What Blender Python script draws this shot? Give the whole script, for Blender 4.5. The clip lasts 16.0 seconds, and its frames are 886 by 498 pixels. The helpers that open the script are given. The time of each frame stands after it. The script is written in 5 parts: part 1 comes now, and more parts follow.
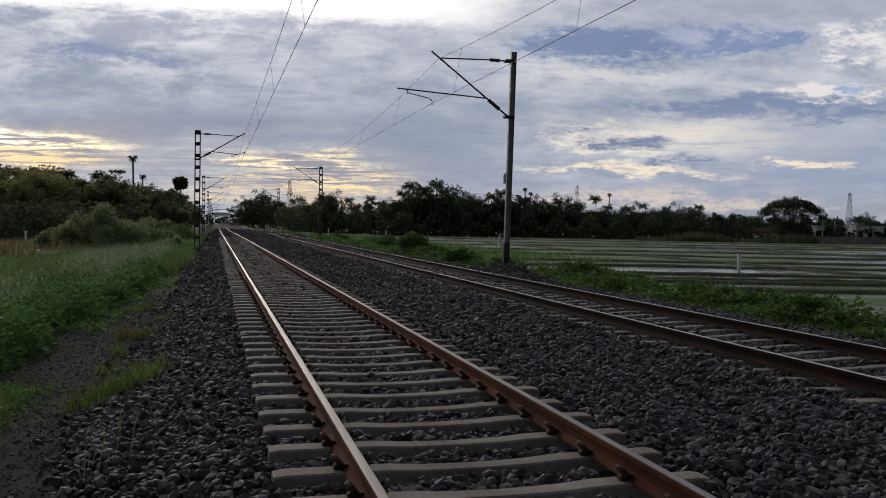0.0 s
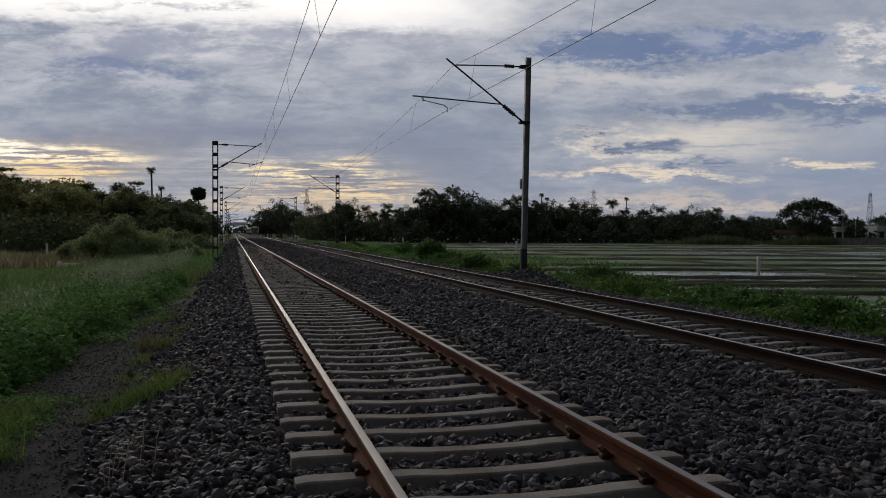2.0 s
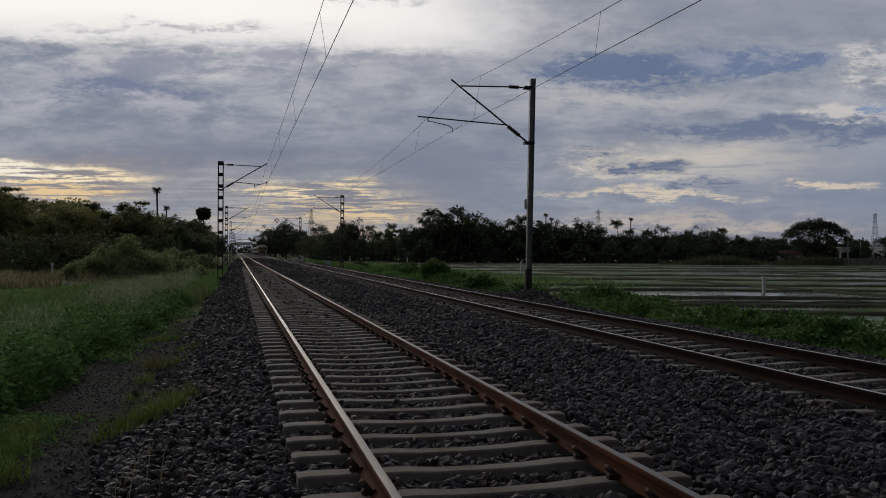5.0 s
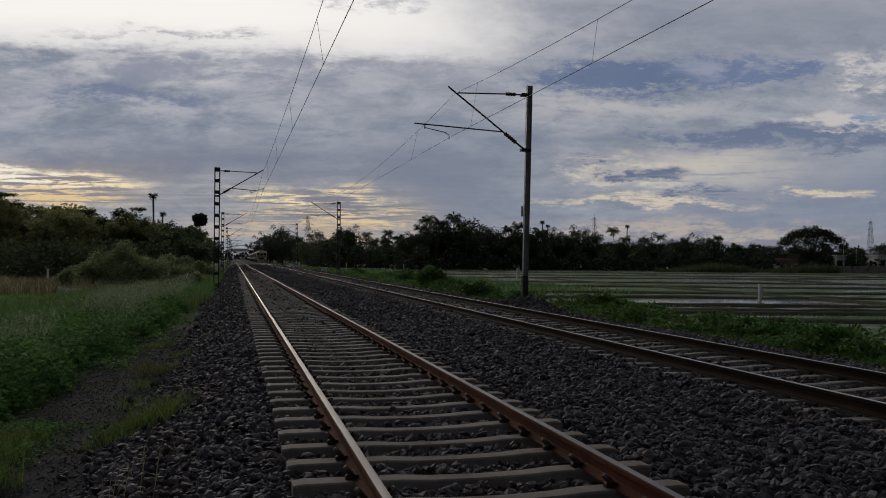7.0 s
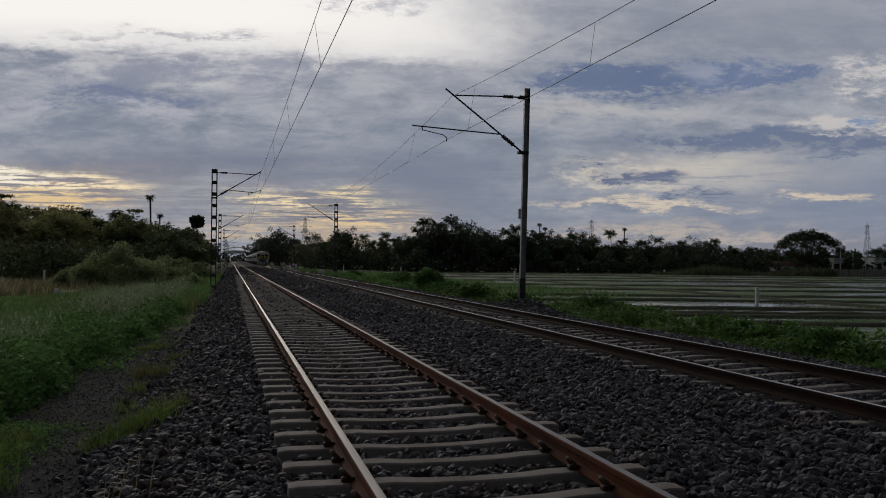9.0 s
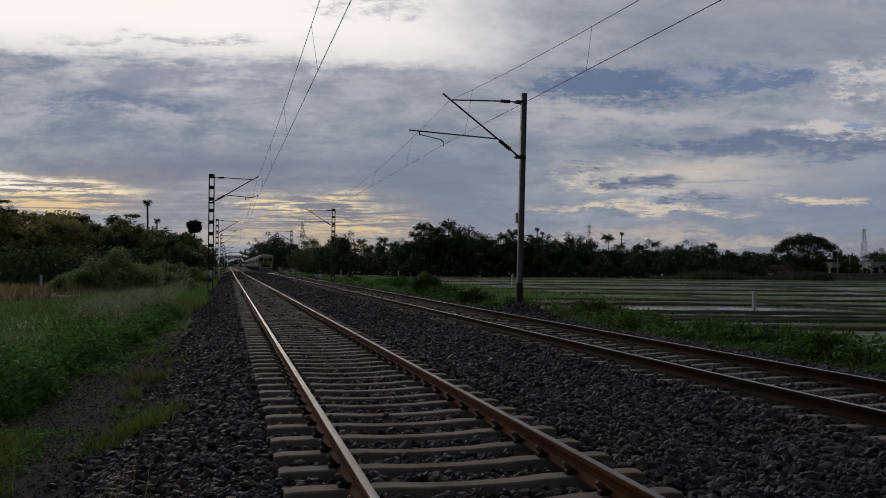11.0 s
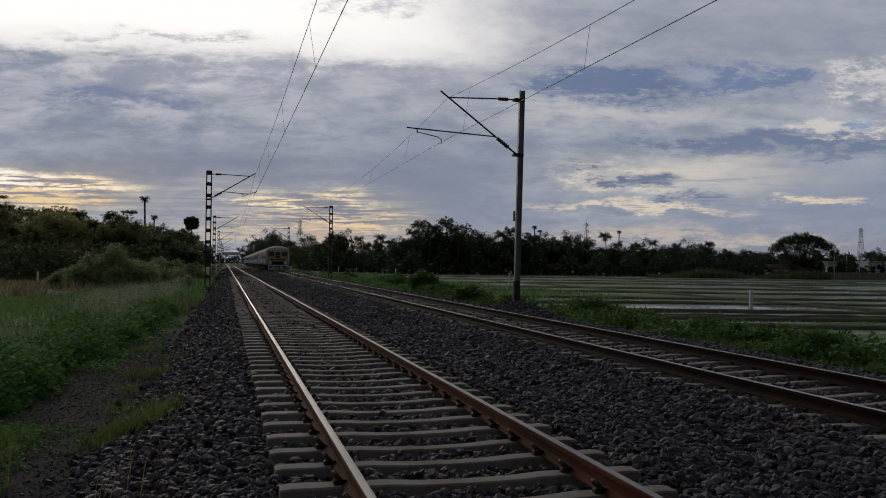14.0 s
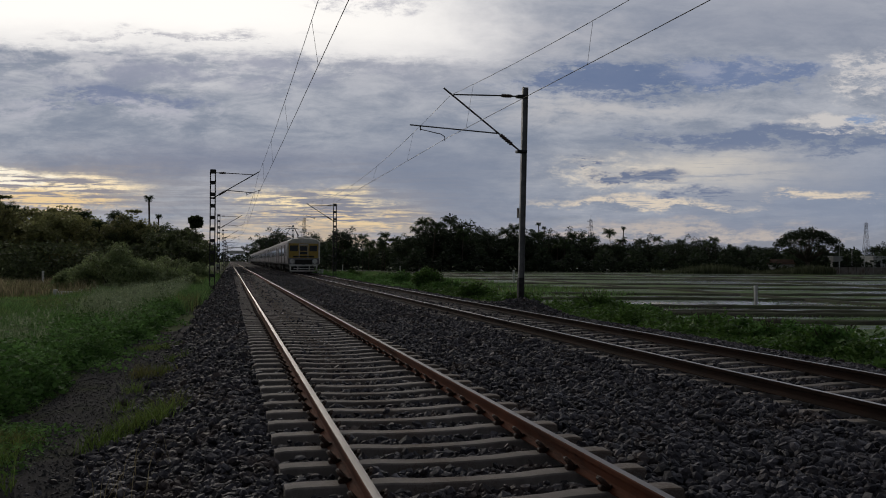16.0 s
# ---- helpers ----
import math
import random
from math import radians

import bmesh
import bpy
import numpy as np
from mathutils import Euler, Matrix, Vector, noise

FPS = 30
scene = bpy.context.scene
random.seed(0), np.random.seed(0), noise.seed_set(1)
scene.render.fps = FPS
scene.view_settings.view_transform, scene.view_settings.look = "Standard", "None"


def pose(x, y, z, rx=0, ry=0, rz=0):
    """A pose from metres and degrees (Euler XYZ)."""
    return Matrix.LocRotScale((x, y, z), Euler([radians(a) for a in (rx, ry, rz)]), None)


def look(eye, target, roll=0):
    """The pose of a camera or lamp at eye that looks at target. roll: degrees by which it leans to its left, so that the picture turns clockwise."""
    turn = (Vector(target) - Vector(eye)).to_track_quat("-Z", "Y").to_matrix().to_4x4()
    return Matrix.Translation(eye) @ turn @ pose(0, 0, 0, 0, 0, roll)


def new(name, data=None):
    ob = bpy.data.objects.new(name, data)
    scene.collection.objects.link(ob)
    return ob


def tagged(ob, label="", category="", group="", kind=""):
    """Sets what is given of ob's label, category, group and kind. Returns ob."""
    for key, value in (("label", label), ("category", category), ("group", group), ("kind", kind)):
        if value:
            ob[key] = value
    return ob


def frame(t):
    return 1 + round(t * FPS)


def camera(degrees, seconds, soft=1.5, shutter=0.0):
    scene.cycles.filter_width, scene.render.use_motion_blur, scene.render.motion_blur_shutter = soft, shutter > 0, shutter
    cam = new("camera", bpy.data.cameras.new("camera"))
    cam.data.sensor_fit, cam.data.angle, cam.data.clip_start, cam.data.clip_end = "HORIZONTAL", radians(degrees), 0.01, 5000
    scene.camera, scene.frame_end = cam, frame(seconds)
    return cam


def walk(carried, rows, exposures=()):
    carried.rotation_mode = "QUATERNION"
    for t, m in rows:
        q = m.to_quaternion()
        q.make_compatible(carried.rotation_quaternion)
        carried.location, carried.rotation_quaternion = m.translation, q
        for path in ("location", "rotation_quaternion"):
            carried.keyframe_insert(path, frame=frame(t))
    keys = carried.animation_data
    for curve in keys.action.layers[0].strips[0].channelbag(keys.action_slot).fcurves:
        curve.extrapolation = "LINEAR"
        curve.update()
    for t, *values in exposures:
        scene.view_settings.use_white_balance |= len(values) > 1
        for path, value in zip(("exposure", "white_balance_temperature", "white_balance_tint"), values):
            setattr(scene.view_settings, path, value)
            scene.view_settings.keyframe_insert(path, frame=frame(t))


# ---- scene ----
cam = camera(55.55, 16.0, soft=1.0)
PATH = [
    (0, (-1.735, 0.009, 1.451), (11.296, 48.261, 0.083), 1.03),
    (0.5, (-1.746, -0.011, 1.452), (11.195, 48.269, 0.218), 1.04),
    (1, (-1.743, -0.010, 1.446), (10.603, 48.429, 0.336), 0.58),
    (1.5, (-1.748, -0.007, 1.441), (10.429, 48.477, 0.399), 0.35),
    (2, (-1.748, -0.016, 1.444), (10.299, 48.502, 0.466), 0.20),
    (2.5, (-1.749, -0.014, 1.446), (10.161, 48.540, 0.659), 0.17),
    (3, (-1.758, -0.018, 1.442), (10.061, 48.560, 0.789), 0.16),
    (3.5, (-1.761, -0.021, 1.440), (10.022, 48.568, 0.883), 0.28),
    (4, (-1.773, -0.039, 1.439), (9.971, 48.562, 1.167), 0.23),
    (6.5, (-1.769, -0.024, 1.442), (10.175, 48.525, 1.996), 0.42),
    (7, (-1.768, -0.012, 1.440), (10.232, 48.523, 2.059), 0.40),
    (7.5, (-1.765, -0.003, 1.435), (10.276, 48.521, 2.102), 0.42),
    (8, (-1.760, -0.003, 1.435), (10.284, 48.520, 2.106), 0.45),
    (8.5, (-1.760, 0.001, 1.437), (10.344, 48.508, 2.146), 0.51),
    (9, (-1.762, 0.000, 1.436), (10.391, 48.495, 2.198), 0.53),
    (11.5, (-1.751, 0.007, 1.434), (10.588, 48.449, 2.500), 0.47),
    (12, (-1.753, 0.004, 1.437), (10.641, 48.432, 2.492), 0.59),
    (12.5, (-1.753, -0.009, 1.440), (10.671, 48.411, 2.505), 0.54),
    (13, (-1.747, 0.007, 1.436), (10.651, 48.435, 2.480), 0.58),
    (13.5, (-1.749, 0.011, 1.434), (10.685, 48.431, 2.356), 0.54),
    (14, (-1.745, 0.004, 1.435), (10.695, 48.424, 2.331), 0.67),
    (14.5, (-1.742, 0.004, 1.436), (10.603, 48.448, 2.288), 0.61),
    (15, (-1.746, -0.001, 1.436), (10.555, 48.455, 2.281), 0.64),
    (15.5, (-1.741, 0.003, 1.439), (10.495, 48.477, 2.198), 0.53),
    (16, (-1.736, 0.019, 1.438), (10.466, 48.502, 2.168), 0.32),
]
walk(cam, [(t, look(eye, target, roll)) for t, eye, target, roll in PATH],
     [(0, 0.34), (1.0, 0.15), (2.5, 0.02), (4.0, -0.16), (7.0, -0.27), (11.5, -0.21), (14.0, -0.11), (16.0, -0.11)])

# ---- world and light ----
SUN_AZ, SUN_EL = -6.0, 17.0
HEAD = radians(14.0)


class V:
    """Arithmetic on shader sockets."""
    tree = None

    def __init__(self, s):
        self.s = s

    @staticmethod
    def op(kind, *args, clamp=False):
        n = V.tree.nodes.new("ShaderNodeMath")
        n.operation, n.use_clamp = kind, clamp
        for i, a in enumerate(args):
            if isinstance(a, V):
                V.tree.links.new(a.s, n.inputs[i])
            else:
                n.inputs[i].default_value = a
        return V(n.outputs[0])

    def __add__(self, o): return V.op("ADD", self, o)
    def __radd__(self, o): return V.op("ADD", self, o)
    def __sub__(self, o): return V.op("SUBTRACT", self, o)
    def __rsub__(self, o): return V.op("SUBTRACT", o, self)
    def __mul__(self, o): return V.op("MULTIPLY", self, o)
    def __rmul__(self, o): return V.op("MULTIPLY", self, o)
    def __truediv__(self, o): return V.op("DIVIDE", self, o)
    def __rtruediv__(self, o): return V.op("DIVIDE", o, self)


def ramp01(v, a, b):
    n = V.tree.nodes.new("ShaderNodeMapRange")
    n.interpolation_type = "SMOOTHSTEP"
    V.tree.links.new(v.s, n.inputs["Value"])
    n.inputs["From Min"].default_value, n.inputs["From Max"].default_value = a, b
    return V(n.outputs[0])


def vec(x, y, z=0.0):
    n = V.tree.nodes.new("ShaderNodeCombineXYZ")
    for i, a in enumerate((x, y, z)):
        if isinstance(a, V):
            V.tree.links.new(a.s, n.inputs[i])
        else:
            n.inputs[i].default_value = a
    return n.outputs[0]


def fbm(vector, scale, detail=6.0, rough=0.55, warp=0.0):
    n = V.tree.nodes.new("ShaderNodeTexNoise")
    n.inputs["Scale"].default_value, n.inputs["Detail"].default_value = scale, detail
    n.inputs["Roughness"].default_value, n.inputs["Distortion"].default_value = rough, warp
    if vector is not None:
        V.tree.links.new(vector, n.inputs["Vector"])
    return V(n.outputs[0])


def blend(fac, a, b):
    n = V.tree.nodes.new("ShaderNodeMix")
    n.data_type = "RGBA"
    if isinstance(fac, V):
        V.tree.links.new(fac.s, n.inputs[0])
    else:
        n.inputs[0].default_value = fac
    for i, c in ((6, a), (7, b)):
        if isinstance(c, tuple):
            n.inputs[i].default_value = (*c, 1)
        else:
            V.tree.links.new(c, n.inputs[i])
    return n.outputs[2]


def lin(r, g, b):
    """Linear colour of an sRGB one in 0..255."""
    return tuple((c / 255 / 12.92) if c < 11 else ((c / 255 + 0.055) / 1.055) ** 2.4 for c in (r, g, b))


def make_world():
    w = bpy.data.worlds.new("evening_sky")
    scene.world = w
    w.use_nodes = True
    t = V.tree = w.node_tree
    t.nodes.clear()
    co = t.nodes.new("ShaderNodeTexCoord")
    sep = t.nodes.new("ShaderNodeSeparateXYZ")
    t.links.new(co.outputs["Generated"], sep.inputs[0])
    dx, dy, dz = (V(sep.outputs[i]) for i in range(3))
    fwd = dx * math.sin(HEAD) + dy * math.cos(HEAD)
    side = dx * math.cos(HEAD) - dy * math.sin(HEAD)
    deep = V.op("MAXIMUM", fwd, 0.08)
    front = ramp01(fwd, 0.1, 0.4)
    # tangent coordinates about the view down the line, in hundredths
    a0, e0 = side / deep * 100.0, dz / deep * 100.0
    up = V.op("MAXIMUM", dz, 0.0) + 0.11
    plane = vec(dx / up, dy / up)
    n_big = fbm(plane, 0.55, 5, 0.55, 0.2)
    n_mid = fbm(plane, 2.3, 7, 0.6, 0.25)
    n_rip = fbm(vec(a0 * 0.13, e0 * 0.40, 2.0), 1.0, 10, 0.70, 0.3)
    n_str = fbm(vec(a0 * 0.035, e0 * 0.24, 3.0), 1.0, 8, 0.6, 0.1)
    n_fine = fbm(vec(a0 * 0.12, e0 * 0.85, 8.0), 1.0, 10, 0.72, 0.2)
    n_puff = fbm(vec(a0 * 0.17, e0 * 0.42, 6.0), 1.0, 8, 0.62, 0.3)
    n_wx = fbm(vec(a0 * 0.10, e0 * 0.16, 1.0), 1.0, 6, 0.62)
    n_wy = fbm(vec(a0 * 0.09, e0 * 0.22, 5.0), 1.0, 6, 0.62)
    n_det = fbm(vec(a0 * 0.55, e0 * 1.5, 11.0), 1.0, 12, 0.74, 0.35)
    a = a0 + (n_wx - 0.5) * 13.0 + (n_det - 0.5) * 5.0
    e = e0 + (n_wy - 0.5) * 6.0 + (n_fine - 0.5) * 1.6 + (n_det - 0.5) * 1.8
    sky = t.nodes.new("ShaderNodeTexSky")
    sky.sky_type, sky.sun_disc = "NISHITA", False
    sky.sun_elevation, sky.sun_rotation = radians(SUN_EL), radians(SUN_AZ)
    clear = t.nodes.new("ShaderNodeMix")
    clear.data_type, clear.blend_type = "RGBA", "MULTIPLY"
    clear.inputs[0].default_value = 1.0
    clear.inputs[7].default_value = (0.045, 0.045, 0.045, 1)
    t.links.new(sky.outputs[0], clear.inputs[6])
    # the cloud deck, grey-lilac, lighter and darker folds
    deck = blend(ramp01(n_mid * 0.25 + n_rip * 0.45 + n_str * 0.3, 0.38, 0.63), lin(134, 143, 158), lin(182, 185, 191))
    deck = blend(ramp01(n_big, 0.62, 0.8) * 0.4, deck, clear.outputs[2])
    col = deck

    def blob(col, ac, ec, sa, se, colour, amount, noise_=None, lo=0.4, hi=0.6, hard=None):
        qa, qe = (a - ac) / sa, (e - ec) / se
        m = V.op("EXPONENT", (qa * qa + qe * qe) * -1.0) * amount
        if noise_ is not None:
            m = m * ramp01(noise_, lo, hi)
        if hard is not None:
            m = ramp01(m * ((hard - 0.5) * 4.4 + (n_rip - 0.5) * 1.6 + (n_det - 0.5) * 3.4 + 1.0), 0.22, 1.05)
        m = V.op("MINIMUM", m * front, 1.0)
        return blend(m, col, lin(*colour))

    # the blue-grey body of the deck
    col = blob(col, 1, 9, 13, 7, (127, 137, 155), 0.85)
    col = blob(col, 46, 10, 10, 3.0, (138, 148, 168), 0.8)
    col = blob(col, -30, 11.5, 22, 2.6, (128, 134, 152), 0.75)
    col = blob(col, 40, 29, 30, 5, (146, 152, 166), 0.7)
    col = blob(col, 10, 27, 12, 3, (188, 188, 192), 0.7, n_puff, 0.4, 0.6)
    # dark blue gaps and shaded bands, right
    col = blob(col, 22, 22, 13, 2.5, (106, 122, 152), 1.35, hard=n_str)
    col = blob(col, 37, 22.6, 10, 1.9, (116, 131, 161), 1.2, hard=n_rip)
    col = blob(col, 34, 23.0, 5, 0.9, (158, 164, 180), 0.9, n_puff, 0.42, 0.55)
    col = blob(col, 19, 18.2, 13, 1.3, (190, 189, 190), 1.0, n_rip, 0.36, 0.56)
    col = blob(col, 40, 14.8, 17, 1.7, (114, 127, 152), 1.35, hard=n_rip)
    col = blob(col, 51, 22.5, 5.5, 3.2, (208, 205, 203), 1.0, hard=n_puff)
    col = blob(col, 49, 16.8, 8, 1.1, (208, 204, 200), 1.2, hard=n_puff)
    col = blob(col, 50, 17.0, 2.0, 0.7, (140, 158, 186), 1.0, hard=n_fine)
    col = blob(col, 47, 7.5, 13, 5.0, (132, 143, 162), 0.8)
    # cream light low on the right
    col = blob(col, 30, 11.2, 13, 2.2, (206, 200, 190), 1.0, n_str, 0.30, 0.55)
    col = blob(col, 21, 10.6, 8, 2.4, (220, 211, 196), 1.1, hard=n_puff)
    col = blob(col, 22.5, 10.6, 6, 1.2, (112, 123, 146), 1.15, hard=n_puff)
    col = blob(col, 17, 12.2, 3, 0.6, (104, 116, 142), 1.0, hard=n_fine)
    col = blob(col, 24, 6.9, 13, 0.8, (222, 208, 188), 1.2, hard=n_fine)
    col = blob(col, 45, 8.0, 7, 0.8, (220, 206, 186), 1.1, hard=n_fine)
    col = blob(col, 30, 8.4, 6, 0.7, (116, 127, 150), 1.1, hard=n_fine)
    col = blob(col, 36, 4.6, 30, 1.3, (142, 149, 164), 0.9, n_fine, 0.40, 0.58)
    col = blob(col, 34, 2.4, 40, 1.6, (138, 141, 150), 0.95)
    col = blob(col, 26, 3.8, 24, 1.2, (190, 180, 172), 0.9, hard=n_fine)
    # the bright veil before the sun, high on the left
    col = blob(col, -4, 28, 13, 5.5, (202, 201, 204), 0.95)
    col = blob(col, -28, 24.0, 26, 3.2, (226, 223, 222), 0.75, n_rip, 0.42, 0.60)
    # its crisp lower edge, with torn grey wisps along it
    edge = e0 + (n_wy - 0.5) * 2.6 + (n_fine - 0.5) * 1.8 + (n_rip - 0.5) * 1.4 - (25.2 + (a0 + 52.0) * -0.030)
    reach = 1.0 - ramp01(a0 + (n_wx - 0.5) * 16.0, -8.0, 14.0)
    col = blend(ramp01(edge + (n_det - 0.5) * 1.6, -0.7, 1.1) * reach * front * 0.95, col, lin(248, 245, 240))
    col = blend(ramp01(edge, 0.0, 4.5) * reach * front * (1.0 - ramp01(a0, -25.0, 5.0) * 0.5), col, lin(268, 264, 256))
    col = blob(col, -32, 26.8, 17, 0.8, (196, 195, 199), 0.75, hard=n_fine)
    col = blob(col, -8, 31.5, 8, 2.0, (206, 205, 208), 0.8, hard=n_puff)
    # the shaded belly of the deck below it
    col = blob(col, -32, 22.6, 26, 2.0, (152, 156, 172), 0.85, n_puff, 0.36, 0.60)
    col = blob(col, -38, 19.4, 12, 1.8, (126, 136, 160), 1.0, hard=n_puff)
    col = blob(col, -40, 17.6, 15, 1.4, (188, 188, 196), 1.0, n_rip, 0.47, 0.60)
    # the glow along the horizon on the left
    col = blob(col, -47, 8.4, 12, 2.4, (186, 172, 152), 0.9)
    col = blob(col, -50, 8.7, 13, 1.8, (262, 240, 198), 1.5, hard=n_fine)
    col = blob(col, -53, 9.5, 9, 1.2, (262, 252, 228), 1.5, hard=n_fine)
    col = blob(col, -47, 6.8, 10, 1.3, (240, 210, 160), 1.2, hard=n_fine)
    col = blob(col, -14, 6.2, 10, 2.4, (190, 178, 162), 0.85)
    col = blob(col, -15, 7.8, 10, 1.3, (252, 230, 186), 1.05, hard=n_fine)
    col = blob(col, -13, 5.2, 12, 1.6, (236, 210, 166), 1.0, hard=n_fine)
    col = blob(col, -18, 2.8, 16, 1.6, (222, 198, 162), 1.0, n_fine, 0.38, 0.58)
    # thin grey bars across the glow
    n_bar = fbm(vec(a0 * 0.10, e0 * 1.7, 14.0), 1.0, 9, 0.68, 0.25)
    col = blob(col, -46, 8.0, 13, 3.0, (150, 146, 150), 1.3, n_bar, 0.48, 0.55)
    col = blob(col, -14, 6.4, 13, 3.4, (140, 141, 150), 1.3, n_bar, 0.47, 0.54)
    col = blob(col, 30, 8.0, 22, 3.4, (150, 156, 168), 0.9, n_bar, 0.52, 0.60)
    # the evening sky darkens away from the sunset
    dim = ramp01(fwd, -0.4, 0.8) * 0.69 + 0.31
    dim = dim * (1.0 - ramp01(dz, 0.35, 0.95) * 0.60)
    shade = t.nodes.new("ShaderNodeMix")
    shade.data_type, shade.blend_type = "RGBA", "MULTIPLY"
    shade.inputs[0].default_value = 1.0
    t.links.new(col, shade.inputs[6])
    t.links.new(vec(dim, dim, dim * 1.03), shade.inputs[7])
    col = shade.outputs[2]
    bg = t.nodes.new("ShaderNodeBackground")
    bg.inputs[1].default_value = 1.0
    t.links.new(col, bg.inputs[0])
    out = t.nodes.new("ShaderNodeOutputWorld")
    t.links.new(bg.outputs[0], out.inputs[0])
    w.cycles.sampling_method = "AUTOMATIC"


make_world()
sun = new("sun", bpy.data.lights.new("sun", "SUN"))
sun.data.energy, sun.data.angle, sun.data.color = 0.5, radians(20), (1.0, 0.9, 0.78)
_az, _el = radians(SUN_AZ), radians(SUN_EL)
sun.matrix_world = look((0, 0, 60), (-60 * math.sin(_az) * math.cos(_el), -60 * math.cos(_az) * math.cos(_el), 60 - 60 * math.sin(_el)))


# ---- materials ----
def mat(name, c1, c2, scale=4.0, rough=0.8, bump=0.3, fine=40.0, metal=0.0, c3=None, rnd=0.0, isl=0.0, spec=0.3, stretch=(1, 1, 1), gloss=0.0, thin=0.0):
    m = bpy.data.materials.new(name)
    m.use_nodes = True
    t = V.tree = m.node_tree
    b = t.nodes["Principled BSDF"]
    co = t.nodes.new("ShaderNodeTexCoord")
    mp = t.nodes.new("ShaderNodeMapping")
    mp.inputs["Scale"].default_value = stretch
    t.links.new(co.outputs["Object"], mp.inputs[0])
    n1, n2 = fbm(mp.outputs[0], scale, 5), fbm(mp.outputs[0], fine, 4, 0.65)
    col = blend(ramp01(n1 * 0.7 + n2 * 0.3, 0.36, 0.64), c1, c2)
    if c3:
        n3 = fbm(mp.outputs[0], scale * 0.23, 4)
        col = blend(ramp01(n3 + (n2 - 0.5) * 0.35, 0.52, 0.66), col, c3)
    value = None
    if rnd:
        oi = t.nodes.new("ShaderNodeObjectInfo")
        value = V(oi.outputs["Random"]) * rnd + (1 - rnd / 2)
    if isl:
        ge = t.nodes.new("ShaderNodeNewGeometry")
        v2 = V(ge.outputs["Random Per Island"]) * isl + (1 - isl / 2)
        value = v2 if value is None else value * v2
    if value is not None:
        h = t.nodes.new("ShaderNodeHueSaturation")
        t.links.new(value.s, h.inputs["Value"])
        t.links.new(col, h.inputs["Color"])
        col = h.outputs[0]
    t.links.new(col, b.inputs["Base Color"])
    r = n2 * 0.25 + (rough - 0.125)
    if gloss:
        r = r - n1 * gloss
    t.links.new(r.s, b.inputs["Roughness"])
    b.inputs["Metallic"].default_value = metal
    b.inputs["Specular IOR Level"].default_value = spec
    if thin:
        b.inputs["Subsurface Weight"].default_value = 0.0
        tr = t.nodes.new("ShaderNodeBsdfTranslucent")
        t.links.new(col, tr.inputs[0])
        mx = t.nodes.new("ShaderNodeMixShader")
        mx.inputs[0].default_value = thin
        t.links.new(b.outputs[0], mx.inputs[1])
        t.links.new(tr.outputs[0], mx.inputs[2])
        t.links.new(mx.outputs[0], t.nodes["Material Output"].inputs[0])
    if bump:
        bp = t.nodes.new("ShaderNodeBump")
        bp.inputs["Strength"].default_value, bp.inputs["Distance"].default_value = bump, 0.02
        t.links.new((n1 * 0.5 + n2 * 0.5).s, bp.inputs["Height"])
        t.links.new(bp.outputs[0], b.inputs["Normal"])
    return m


